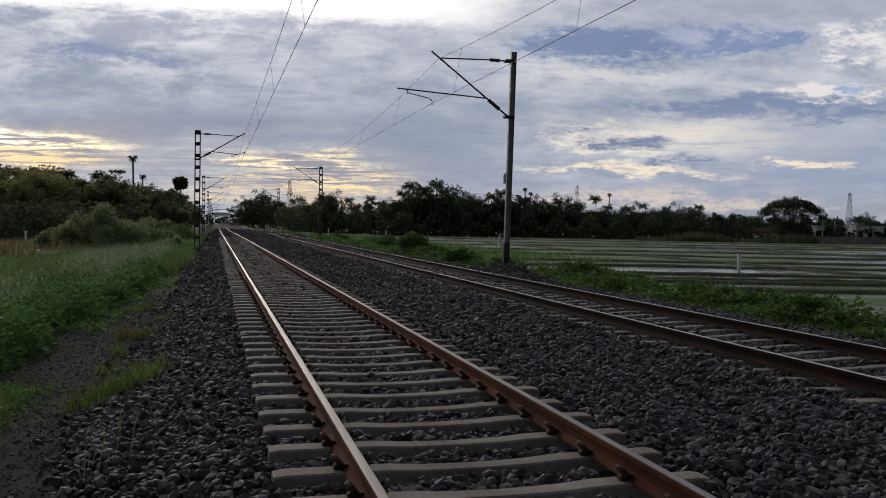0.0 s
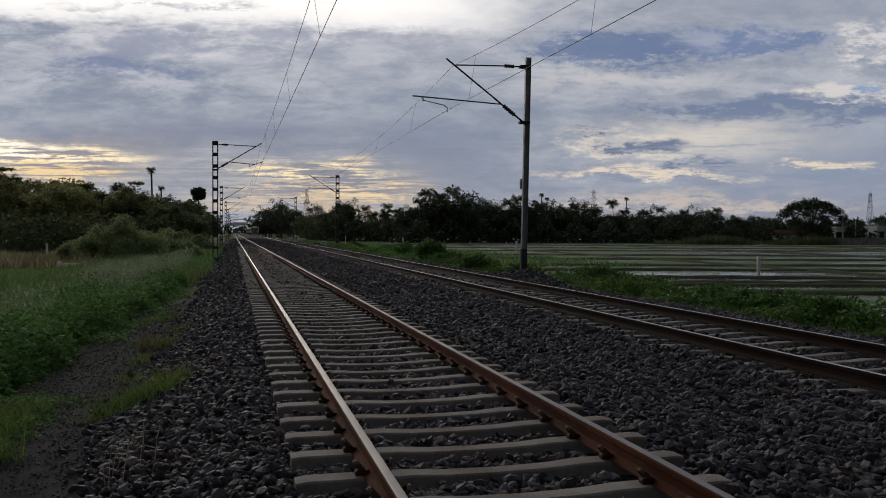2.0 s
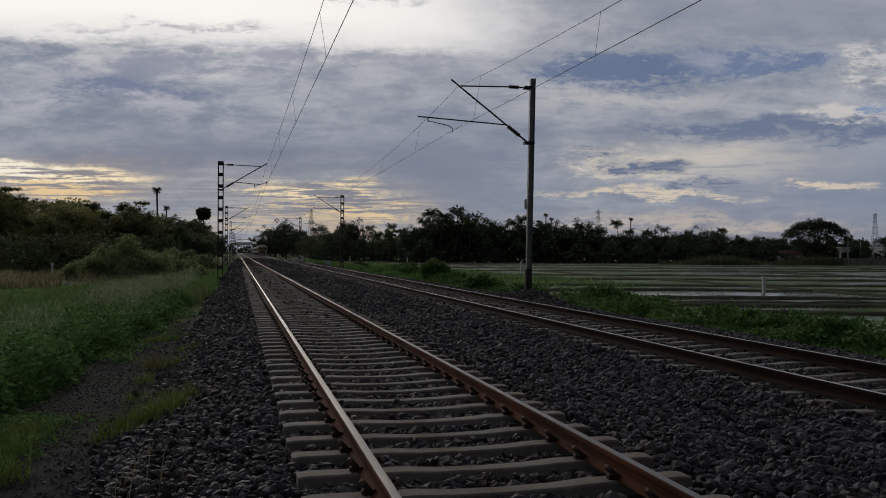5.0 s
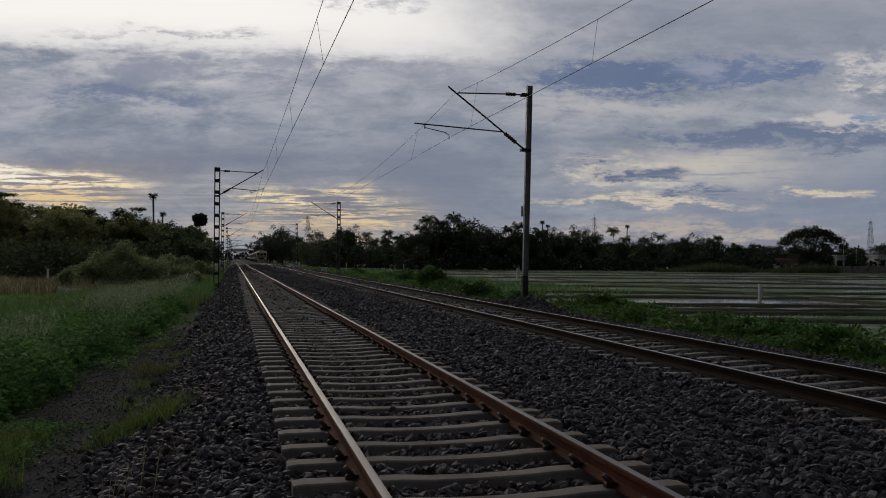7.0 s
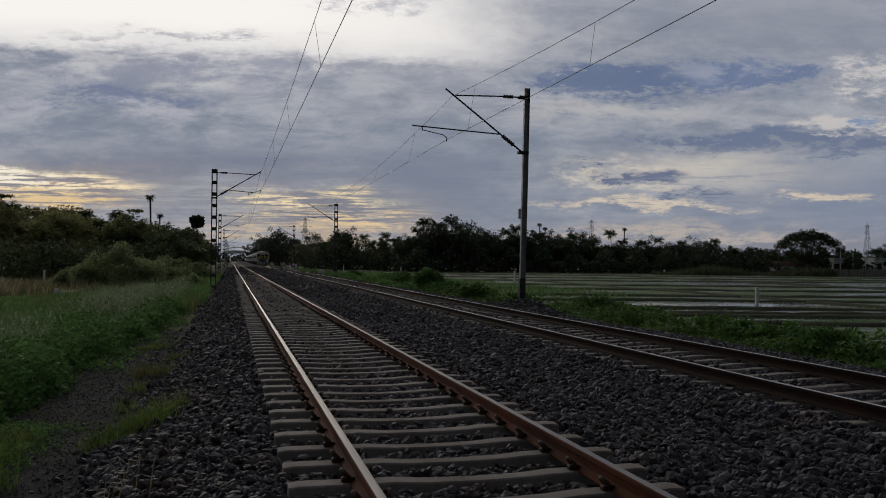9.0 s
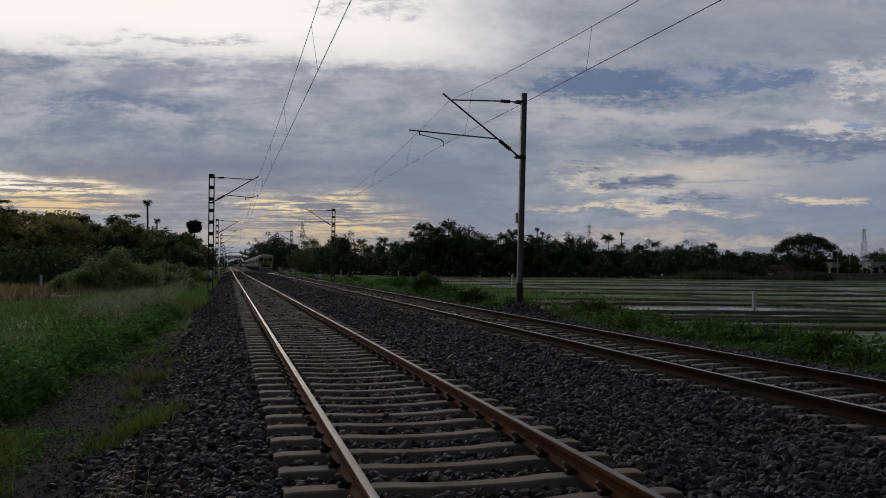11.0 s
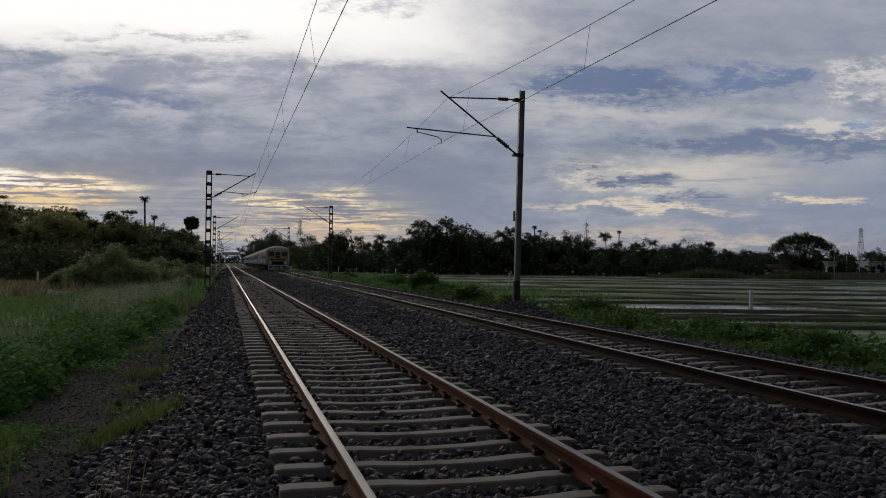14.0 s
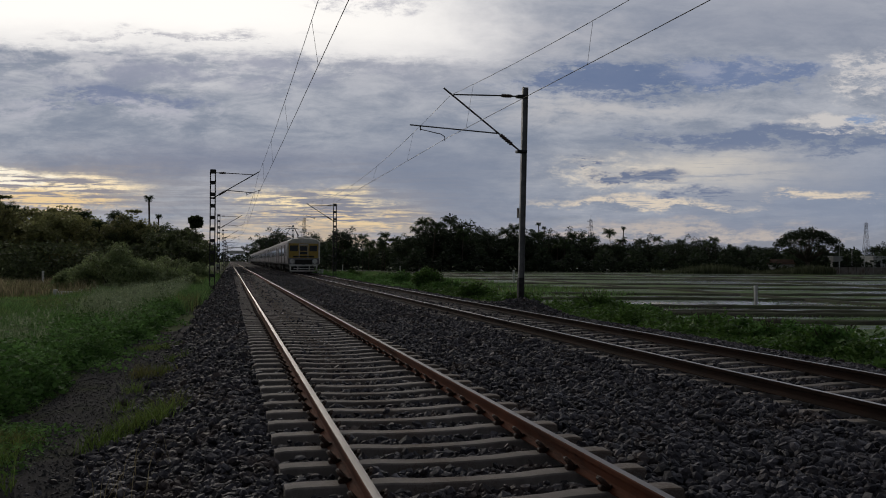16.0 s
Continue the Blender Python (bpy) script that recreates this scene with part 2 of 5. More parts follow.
M = {
    "rust2": mat("dark_rusty_rail", (0.016, 0.010, 0.008), (0.032, 0.017, 0.012), 6, 0.85, 0.4, 50, c3=(0.025, 0.017, 0.014), stretch=(1, 0.2, 1), spec=0.08),
    "weed_dark": mat("dark_weed_leaves", (0.06, 0.125, 0.024), (0.115, 0.21, 0.045), 1.2, 0.6, 0.0, 8, isl=0.9, thin=0.35),
    "stone": mat("ballast_stone", (0.038, 0.037, 0.044), (0.100, 0.096, 0.108), 7, 0.62, 0.5, 60, isl=1.05, spec=0.15, c3=(0.082, 0.066, 0.062)),
    "bed": mat("ballast_bed", (0.024, 0.023, 0.025), (0.06, 0.058, 0.06), 14, 0.9, 1.0, 45, c3=(0.04, 0.034, 0.03), spec=0.03),
    "cinder": mat("cinder_path", (0.03, 0.029, 0.031), (0.055, 0.052, 0.052), 3, 0.9, 0.9, 50, c3=(0.045, 0.052, 0.028), spec=0.03),
    "soil": mat("grassy_soil", (0.03, 0.05, 0.015), (0.07, 0.095, 0.03), 0.8, 0.95, 0.8, 9, c3=(0.055, 0.05, 0.03), spec=0.03),
    "meadow": mat("meadow", (0.07, 0.12, 0.03), (0.12, 0.18, 0.055), 0.35, 0.95, 0.8, 5, c3=(0.12, 0.13, 0.06), spec=0.03),
    "mud": mat("bund_mud", (0.03, 0.028, 0.016), (0.045, 0.06, 0.02), 0.7, 0.9, 0.8, 9),
    "concrete": mat("sleeper_concrete", (0.20, 0.178, 0.160), (0.30, 0.27, 0.245), 5, 0.85, 0.5, 70, c3=(0.16, 0.125, 0.10), rnd=0.3),
    "rust": mat("rusty_rail", (0.075, 0.025, 0.013), (0.13, 0.044, 0.022), 6, 0.85, 0.4, 50, c3=(0.05, 0.022, 0.014), stretch=(1, 0.2, 1), spec=0.12),
    "railtop": mat("worn_rail_head", (0.13, 0.115, 0.105), (0.22, 0.20, 0.185), 3, 0.44, 0.1, 30, metal=0.8, stretch=(6, 0.3, 1)),
    "railtop2": mat("dull_rail_head", (0.30, 0.27, 0.25), (0.42, 0.39, 0.36), 3, 0.36, 0.1, 30, metal=0.9, stretch=(6, 0.3, 1)),
    "clip": mat("rusty_clip", (0.03, 0.018, 0.013), (0.07, 0.035, 0.022), 20, 0.7, 0.4, 90),
    "steel": mat("galvanised_steel", (0.16, 0.165, 0.17), (0.26, 0.26, 0.265), 3, 0.5, 0.2, 30, metal=0.6, c3=(0.13, 0.11, 0.10)),
    "dark": mat("dark_steel", (0.02, 0.02, 0.022), (0.05, 0.048, 0.047), 5, 0.6, 0.2, 30),
    "wire": mat("copper_wire", (0.03, 0.027, 0.025), (0.055, 0.05, 0.045), 5, 0.5, 0.0, 30, metal=0.5),
    "insulator": mat("porcelain", (0.06, 0.035, 0.03), (0.09, 0.06, 0.05), 8, 0.25, 0.0, 30, spec=0.5),
    "white": mat("weathered_white", (0.66, 0.65, 0.61), (0.80, 0.79, 0.76), 4, 0.7, 0.3, 40, c3=(0.36, 0.34, 0.29)),
    "bark": mat("bark", (0.05, 0.04, 0.03), (0.11, 0.09, 0.07), 6, 0.9, 0.8, 30, stretch=(1, 1, 0.3)),
    # sunset glow and glare over the grove's left end are put into this colour
    "leaf": mat("glare_lit_leaves", (0.17, 0.18, 0.075), (0.28, 0.28, 0.12), 0.5, 0.6, 0.0, 3, isl=0.7, rnd=0.4, c3=(0.22, 0.185, 0.075), thin=0.5),
    "reed": mat("reed_blades", (0.075, 0.09, 0.045), (0.13, 0.145, 0.08), 0.5, 0.7, 0.0, 4, isl=0.6, thin=0.3),
    # the darker leaf, without the glare in its colour
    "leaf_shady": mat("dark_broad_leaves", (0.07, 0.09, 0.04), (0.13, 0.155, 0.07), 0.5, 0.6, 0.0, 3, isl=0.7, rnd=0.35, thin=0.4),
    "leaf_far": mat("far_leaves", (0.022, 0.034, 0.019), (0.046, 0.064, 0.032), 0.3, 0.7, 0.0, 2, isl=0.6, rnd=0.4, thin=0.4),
    "palm": mat("palm_leaves", (0.025, 0.045, 0.014), (0.05, 0.08, 0.025), 0.6, 0.6, 0.0, 3, isl=0.5, rnd=0.3, thin=0.35),
    "bush": mat("bush_leaves", (0.20, 0.26, 0.11), (0.32, 0.38, 0.18), 0.9, 0.6, 0.0, 6, isl=0.7, rnd=0.2, thin=0.4),
    "weed": mat("weed_leaves", (0.085, 0.175, 0.046), (0.155, 0.29, 0.082), 1.2, 0.7, 0.0, 8, spec=0.12, isl=0.9, thin=0.35),
    "grass": mat("grass_blades", (0.095, 0.18, 0.052), (0.18, 0.30, 0.105), 0.8, 0.65, 0.0, 6, isl=0.9, thin=0.45, c3=(0.20, 0.21, 0.08)),
    "plume": mat("pale_grass", (0.24, 0.30, 0.16), (0.38, 0.43, 0.27), 0.8, 0.7, 0.0, 6, isl=0.7, thin=0.3, c3=(0.09, 0.14, 0.05)),
    "dry": mat("dry_grass", (0.22, 0.18, 0.10), (0.34, 0.29, 0.18), 2, 0.7, 0.0, 9, isl=0.6, thin=0.2),
    "tuft": mat("tuft_grass", (0.10, 0.165, 0.032), (0.19, 0.27, 0.065), 1.5, 0.65, 0.0, 9, isl=0.9, thin=0.4, c3=(0.17, 0.16, 0.06)),
    "chip": mat("cinder_chip", (0.045, 0.044, 0.047), (0.12, 0.115, 0.112), 9, 0.8, 0.3, 60, isl=1.2),
    "straw": mat("straw_grass", (0.22, 0.19, 0.11), (0.36, 0.31, 0.19), 0.5, 0.7, 0.0, 6, isl=0.7, thin=0.45, c3=(0.13, 0.16, 0.06)),
    "yellow": mat("train_yellow", (0.45, 0.30, 0.06), (0.56, 0.385, 0.095), 2, 0.45, 0.05, 20, c3=(0.38, 0.22, 0.05)),
    "cream": mat("train_cream", (0.56, 0.53, 0.49), (0.68, 0.65, 0.60), 1.5, 0.45, 0.05, 20, c3=(0.40, 0.36, 0.32)),
    "silver": mat("train_side", (0.36, 0.34, 0.37), (0.48, 0.455, 0.49), 1.2, 0.4, 0.05, 20, c3=(0.32, 0.30, 0.33)),
    "roof": mat("train_roof", (0.16, 0.15, 0.155), (0.26, 0.25, 0.25), 1.5, 0.7, 0.1, 20),
    "skirt": mat("train_underframe", (0.02, 0.019, 0.018), (0.045, 0.04, 0.036), 3, 0.8, 0.2, 20),
    "lampglass": mat("lamp_lens", (0.7, 0.7, 0.66), (0.8, 0.8, 0.76), 3, 0.15, 0.0, 20, spec=0.5),
    "paint": mat("building_paint", (0.58, 0.59, 0.60), (0.74, 0.74, 0.75), 0.6, 0.8, 0.1, 8),
    "tile": mat("roof_tile", (0.12, 0.07, 0.05), (0.2, 0.12, 0.09), 1, 0.85, 0.2, 9),
}


def glass_mat():
    m = bpy.data.materials.new("dark_window_glass")
    m.use_nodes = True
    b = m.node_tree.nodes["Principled BSDF"]
    b.inputs["Base Color"].default_value = (0.012, 0.014, 0.016, 1)
    b.inputs["Roughness"].default_value = 0.08
    return m


def paddy_mat():
    """Shallow water with young rice standing in it, thicker and thinner by plot."""
    m = bpy.data.materials.new("paddy_water")
    m.use_nodes = True
    t = V.tree = m.node_tree
    b = t.nodes["Principled BSDF"]
    co = t.nodes.new("ShaderNodeTexCoord")
    o = co.outputs["Object"]
    mp = t.nodes.new("ShaderNodeMapping")
    mp.inputs["Rotation"].default_value = (0, 0, radians(16))
    mp.inputs["Scale"].default_value = (0.16, 1.0, 1)
    t.links.new(o, mp.inputs[0])
    n1, n2 = fbm(o, 0.035, 3), fbm(mp.outputs[0], 0.30, 6, 0.62)
    n3 = fbm(o, 9.0, 3, 0.7)
    n4 = fbm(mp.outputs[0], 1.3, 5, 0.7)
    rice = ramp01(n1 * 0.55 + n2 * 0.75 + n3 * 0.18 + (n4 - 0.5) * 0.5, 0.63, 0.77)
    col = blend(ramp01(n1 + (n4 - 0.5) * 0.6, 0.35, 0.65), (0.07, 0.12, 0.036), (0.125, 0.185, 0.07))
    col = blend(rice, (0.03, 0.033, 0.025), col)
    t.links.new(col, b.inputs["Base Color"])
    t.links.new((rice * 0.6 + 0.08).s, b.inputs["Roughness"])
    t.links.new((0.45 - rice * 0.41).s, b.inputs["Specular IOR Level"])
    bp = t.nodes.new("ShaderNodeBump")
    bp.inputs["Strength"].default_value, bp.inputs["Distance"].default_value = 0.12, 0.02
    t.links.new((n3 * 0.4 + n2 * rice).s, bp.inputs["Height"])
    t.links.new(bp.outputs[0], b.inputs["Normal"])
    return m


M["glass"], M["paddy"] = glass_mat(), paddy_mat()


# ---- mesh helpers ----
RNG = np.random.default_rng(7)


def mesh_np(name, verts, faces, mats, smooth=False, mat_idx=None):
    """A mesh from arrays; faces is an (n, 3) or (n, 4) array."""
    me = bpy.data.meshes.new(name)
    verts, faces = np.asarray(verts, np.float32), np.asarray(faces, np.int32)
    k = faces.shape[1]
    me.vertices.add(len(verts))
    me.vertices.foreach_set("co", verts.ravel())
    me.loops.add(faces.size)
    me.loops.foreach_set("vertex_index", faces.ravel())
    me.polygons.add(len(faces))
    me.polygons.foreach_set("loop_start", np.arange(0, faces.size, k, dtype=np.int32))
    me.polygons.foreach_set("loop_total", np.full(len(faces), k, np.int32))
    if mat_idx is not None:
        me.polygons.foreach_set("material_index", np.asarray(mat_idx, np.int32))
    me.polygons.foreach_set("use_smooth", np.full(len(faces), smooth))
    me.update()
    me.validate()
    for m in (mats if isinstance(mats, (list, tuple)) else [mats]):
        me.materials.append(m)
    return me


def child(name, me, parent, m=None, label=""):
    ob = new(name, me)
    ob.parent = parent
    if m is not None:
        ob.matrix_basis = m
    if label:
        ob["label"] = label
    return ob


def bm_mesh(name, bm, material, smooth=False):
    me = bpy.data.meshes.new(name)
    bm.normal_update()
    bm.to_mesh(me)
    bm.free()
    for m in (material if isinstance(material, (list, tuple)) else [material]):
        me.materials.append(m)
    if smooth:
        me.polygons.foreach_set("use_smooth", np.ones(len(me.polygons), bool))
    return me


def part(name, bm, material, parent, label="", smooth=False):
    return child(name, bm_mesh(name, bm, material, smooth), parent, None, label)


def add_box(bm, lo, hi, bevel=0.0, m=None):
    r = bmesh.ops.create_cube(bm, size=1.0)
    c = [(l + h) / 2 for l, h in zip(lo, hi)]
    s = [h - l for l, h in zip(lo, hi)]
    for v in r["verts"]:
        v.co = Vector([v.co[i] * s[i] + c[i] for i in range(3)])
    if bevel:
        es = list({e for v in r["verts"] for e in v.link_edges})
        r2 = bmesh.ops.bevel(bm, geom=es, offset=bevel, segments=1, affect="EDGES", profile=0.5)
        vs = {v for f in r2["faces"] for v in f.verts}
    else:
        vs = r["verts"]
    if m is not None:
        for v in vs:
            v.co = m @ v.co
    return bm


def add_tube(bm, pts, radii, n=8, cap=True):
    """A tube through the points."""
    pts = [Vector(p) for p in pts]
    radii = radii if isinstance(radii, (list, tuple)) else [radii] * len(pts)
    rings = []
    for i, p in enumerate(pts):
        d = (pts[min(i + 1, len(pts) - 1)] - pts[max(i - 1, 0)]).normalized()
        u = d.orthogonal().normalized() if abs(d.z) > 0.95 else d.cross(Vector((0, 0, 1))).normalized()
        w = d.cross(u)
        rings.append([bm.verts.new(p + (u * math.cos(k * math.tau / n) + w * math.sin(k * math.tau / n)) * radii[i]) for k in range(n)])
    for a, b in zip(rings, rings[1:]):
        for k in range(n):
            bm.faces.new((a[k], a[(k + 1) % n], b[(k + 1) % n], b[k]))
    if cap and n > 2:
        bm.faces.new(rings[0][::-1])
        bm.faces.new(rings[-1])
    return bm


def sweep(profile, y0, y1, steps=1):
    """Verts and quads of a closed (x, z) profile swept along y."""
    k, ys = len(profile), np.linspace(y0, y1, steps + 1)
    v = np.array([(x, y, z) for y in ys for x, z in profile])
    f = [(i * k + j, i * k + (j + 1) % k, (i + 1) * k + (j + 1) % k, (i + 1) * k + j) for i in range(steps) for j in range(k)]
    return v, np.array(f)


def empty(name, m=None):
    ob = new(name)
    ob.empty_display_size = 0.2
    if m is not None:
        ob.matrix_basis = m
    return ob


# ---- the ground ----
TRACK2 = 5.62
PROFILE = [(-2600, -1.3), (-60, -1.2), (-14, -1.15), (-7.5, -1.1), (-5.6, -0.92), (-4.6, -0.74), (-3.0, -0.64), (-2.75, -0.58), (-1.75, -0.24), (-1.45, -0.22), (-1.36, -0.248), (1.36, -0.248),
           (1.5, -0.22), (2.0, -0.21), (2.8, -0.25), (3.8, -0.23), (4.1, -0.20), (4.5, -0.235), (4.9, -0.255), (6.4, -0.255), (6.7, -0.235), (7.3, -0.21), (7.9, -0.24), (10.2, -0.62), (11.5, -0.74), (14.0, -1.05), (16.5, -1.25), (40, -1.3), (2600, -1.3)]
PX, PZ = np.array([p[0] for p in PROFILE]), np.array([p[1] for p in PROFILE])


def wob(x, y, amp=1.0):
    return amp * (np.sin(x * 1.7 + y * 0.9) + np.sin(x * 0.6 - y * 1.3 + 2) + np.sin(y * 0.37 + 1)) / 3


def gz(x, y):
    """Height of the ground."""
    x, y = np.asarray(x, float), np.asarray(y, float)
    xs = x + wob(x * 0.4, y * 0.5, 0.22) * ((x < -2.4) | (x > 9))
    heap = 0.42 * np.exp(-((x - 8.7) / 0.75) ** 2 - ((y - 29.0) / 2.2) ** 2)
    return np.interp(xs, PX, PZ) + wob(x, y, 0.03) * ((x < -3) | (x > 8)) + heap


def make_ground():
    xs = np.unique(np.concatenate([PX, np.arange(-14, 18, 0.4), np.geomspace(18, 2600, 24), -np.geomspace(14, 2600, 24)]))
    ys = np.unique(np.concatenate([-np.geomspace(8, 2600, 14), np.arange(-6, 60, 0.7), np.geomspace(60, 4200, 46)]))
    gx, gy = np.meshgrid(xs, ys)
    v = np.stack([gx, gy, gz(gx, gy)], -1).reshape(-1, 3)
    nx = len(xs)
    i, j = np.meshgrid(np.arange(nx - 1), np.arange(len(ys) - 1))
    a = (j * nx + i).ravel()
    f = np.stack([a, a + 1, a + nx + 1, a + nx], 1)
    cx = (v[f].mean(1)[:, 0]) + wob(v[f].mean(1)[:, 1] * 0.9, v[f].mean(1)[:, 0], 0.35)
    cy = v[f].mean(1)[:, 1]
    cx = np.where((cy > 26) & (cx < -3.0), np.minimum(cx, -4.7), cx)
    idx = np.select([cx < -8, cx < -4.5, cx < -2.9, cx < 9.7, cx < 17], [3, 2, 1, 0, 2], 2)
    me = mesh_np("ground", v, f, [M["bed"], M["cinder"], M["soil"], M["meadow"]], True, idx)
    return tagged(new("ground", me), "ballast, cinder path and grassy fields along the railway", "ground", kind="structure")


make_ground()


def make_paddy():
    ob = new("paddy_water", mesh_np("paddy_water", [(16.6, 14, 0), (420, 14, 0), (420, 330, 0), (16.6, 330, 0)], [(0, 1, 2, 3)], M["paddy"]))
    ob.location.z = -1.17
    tagged(ob, "flooded rice paddy with young green shoots", "paddy field", kind="structure")
    # earth bunds between the plots
    r = random.Random(3)
    lines = []
    y = 34.0
    while y < 330:
        run = 0.95 * y + 25
        lines.append(((15.5, y + r.uniform(-1, 1)), (15.5 + run, y - run * r.uniform(0.14, 0.36)), 0.34 + 0.0022 * y))
        y *= r.uniform(1.08, 1.26)
    for x in (36, 66, 104, 150):
        lines.append(((x + r.uniform(-3, 3), x * 1.05), (x * 1.35 + r.uniform(-6, 6), 300), 0.3))
    for p, q, w in lines:
        n = 60
        t = np.linspace(0, 1, n) ** 1.5
        cx, cy = p[0] + (q[0] - p[0]) * t, p[1] + (q[1] - p[1]) * t
        d = np.array([q[0] - p[0], q[1] - p[1]])
        d = d / np.hypot(*d)
        nn = np.array([-d[1], d[0]])
        off = wob(cx * 0.15, cy * 0.15, 0.8) + wob(cx * 0.6, cy * 0.6, 0.15)
        cx, cy = cx + nn[0] * off, cy + nn[1] * off
        prof = [(-w * 1.5, -1.26), (-w * 0.8, -1.06), (0, -0.99), (w * 0.8, -1.06), (w * 1.5, -1.26)]
        hv = RNG.normal(0, 0.03, (n, 5)) * np.array([0, 1, 1, 1, 0])
        v = np.stack([np.stack([cx + nn[0] * a, cy + nn[1] * a, np.full(n, z) + hv[:, k]], 1) for k, (a, z) in enumerate(prof)], 1).reshape(-1, 3)
        f = np.array([(i * 5 + k, i * 5 + k + 1, i * 5 + k + 6, i * 5 + k + 5) for i in range(n - 1) for k in range(4)])
        tagged(new("bund", mesh_np("bund", v, f, M["mud"], True)), "low grassy mud bank between flooded rice plots", "mud bank", "bunds between the paddy plots", kind="structure")


make_paddy()


# ---- track ----
def rail_mesh(name, y0, y1, top, side="rust"):
    """Flat-bottom rail, running surface at z 0."""
    half = [(0.068, -0.156), (0.068, -0.146), (0.022, -0.130), (0.009, -0.112), (0.009, -0.050), (0.033, -0.040), (0.035, -0.010), (0.029, -0.001), (0.012, 0.0)]
    prof = half + [(-x, z) for x, z in half[::-1]]
    v, f = sweep(prof, y0, y1, 40)
    k = len(prof)
    seg = np.tile(np.arange(k), 40)
    idx = np.isin(seg, [7, 8, 9]).astype(int)
    return mesh_np(name, v, f[:, ::-1], [M[side], M[top]], False, idx)


def sleeper_mesh():
    """Prestressed sleeper, higher at the rail seats and waisted in the middle."""
    st = [(-1.375, 0.088, -0.150), (-1.30, 0.092, -0.150), (-0.60, 0.088, -0.156), (-0.36, 0.080, -0.172), (0, 0.076, -0.178), (0.36, 0.080, -0.172), (0.60, 0.088, -0.156), (1.30, 0.092, -0.150), (1.375, 0.088, -0.150)]
    v, f = [], []
    for x, w, z in st:
        e = -0.01 if abs(x) > 1.35 else 0.0
        v += [(x, -w - 0.04, -0.37), (x, -w, z - 0.012 + e), (x, -w + 0.012, z + e), (x, w - 0.012, z + e), (x, w, z - 0.012 + e), (x, w + 0.04, -0.37)]
    for i in range(len(st) - 1):
        f += [(i * 6 + k, i * 6 + k + 1, i * 6 + k + 7, i * 6 + k + 6) for k in range(5)]
    n = len(v) - 6
    f += [(0, 5, 4, 1), (1, 4, 3, 2), (n, n + 1, n + 4, n + 5), (n + 1, n + 2, n + 3, n + 4)]
    return mesh_np("sleeper", v, f, M["concrete"])


def clip_mesh():
    """Bent spring clip on its cast shoulder, beside the rail foot."""
    bm = bmesh.new()
    add_box(bm, (0.06, -0.03, -0.155), (0.12, 0.03, -0.115), 0.008)
    pts = [(0.03, 0.0, -0.130)] + [(0.088 + 0.034 * math.sin(q), 0.05 * math.cos(q), -0.098 + 0.034 * math.sin(q)) for q in [-1.2 + 0.62 * k for k in range(10)]]
    add_tube(bm, pts, 0.016, 6)
    return bm_mesh("rail_clip", bm, M["clip"])


def merged(me, poses):
    """One mesh's arrays repeated at (x, y, z) places."""
    nv = len(me.vertices)
    co = np.empty(nv * 3, np.float32)
    me.vertices.foreach_get("co", co)
    co = co.reshape(-1, 3)
    v = (co[None] + np.asarray(poses, np.float32)[:, None]).reshape(-1, 3)
    return nv, v


def make_track(x, top, phase, label, bury, turn=0.0):
    tr = empty("railway_track", pose(x, 0, 0, 0, 0, turn))
    tagged(tr, label, "railway track", "tracks of the line")
    for s in (-1, 1):
        child("rail", rail_mesh("rail", -30, 900, top, "rust" if bury < 0.01 else "rust2"), tr, pose(s * 0.8715, 0, 0), "rusty steel rail with a worn bright head")
    sm, cm = sleeper_mesh(), clip_mesh()
    first = 2.4 + phase
    r = random.Random(int(x * 10))
    for k in range(300):
        child("sleeper", sm, tr, pose(r.uniform(-0.012, 0.012), first + 0.6 * k, -bury + r.uniform(-0.006, 0.004), 0, 0, r.uniform(-0.5, 0.5)))
    far = [(0, first + 0.6 * k, -bury) for k in range(300, 1100)]
    nv, v = merged(sm, far)
    base = np.array([list(p.vertices) for p in sm.polygons])
    f = (base[None] + (np.arange(len(far)) * nv)[:, None, None]).reshape(-1, 4)
    tagged(child("sleepers", mesh_np("sleepers", v, f, M["concrete"]), tr), "distant concrete sleepers", kind="stuff")
    if bury < 0.02:
        for k in range(36):
            for s in (-1, 1):
                for q in (-1, 1):
                    child("rail_clip", cm, tr, pose(s * 0.8715, first + 0.6 * k, 0, 0, 0, 0 if q > 0 else 180))
        places = [(s * 0.8715, first + 0.6 * k, 0) for k in range(36, 90) for s in (-1, 1)]
    else:
        places = [(s * 0.8715, first + 0.6 * k, -0.05) for k in range(70, 100) for s in (-1, 1)]
    bm = bmesh.new()
    for px, py, pz in places:
        add_box(bm, (px - 0.14, py - 0.04, pz - 0.155), (px - 0.06, py + 0.04, pz - 0.09))
        add_box(bm, (px + 0.06, py - 0.04, pz - 0.155), (px + 0.14, py + 0.04, pz - 0.09))
    tagged(child("rail_clips", bm_mesh("rail_clips", bm, M["clip"]), tr), "distant rusty clips", kind="stuff")
    return tr


make_track(0.02, "railtop", 0.055, "broad-gauge track with rusty rails on pale concrete sleepers", 0.0, 0.1)
make_track(TRACK2 - 0.065, "railtop2", 0.25, "second broad-gauge track with dark rails, sleepers half buried in ballast", 0.03, -0.286)


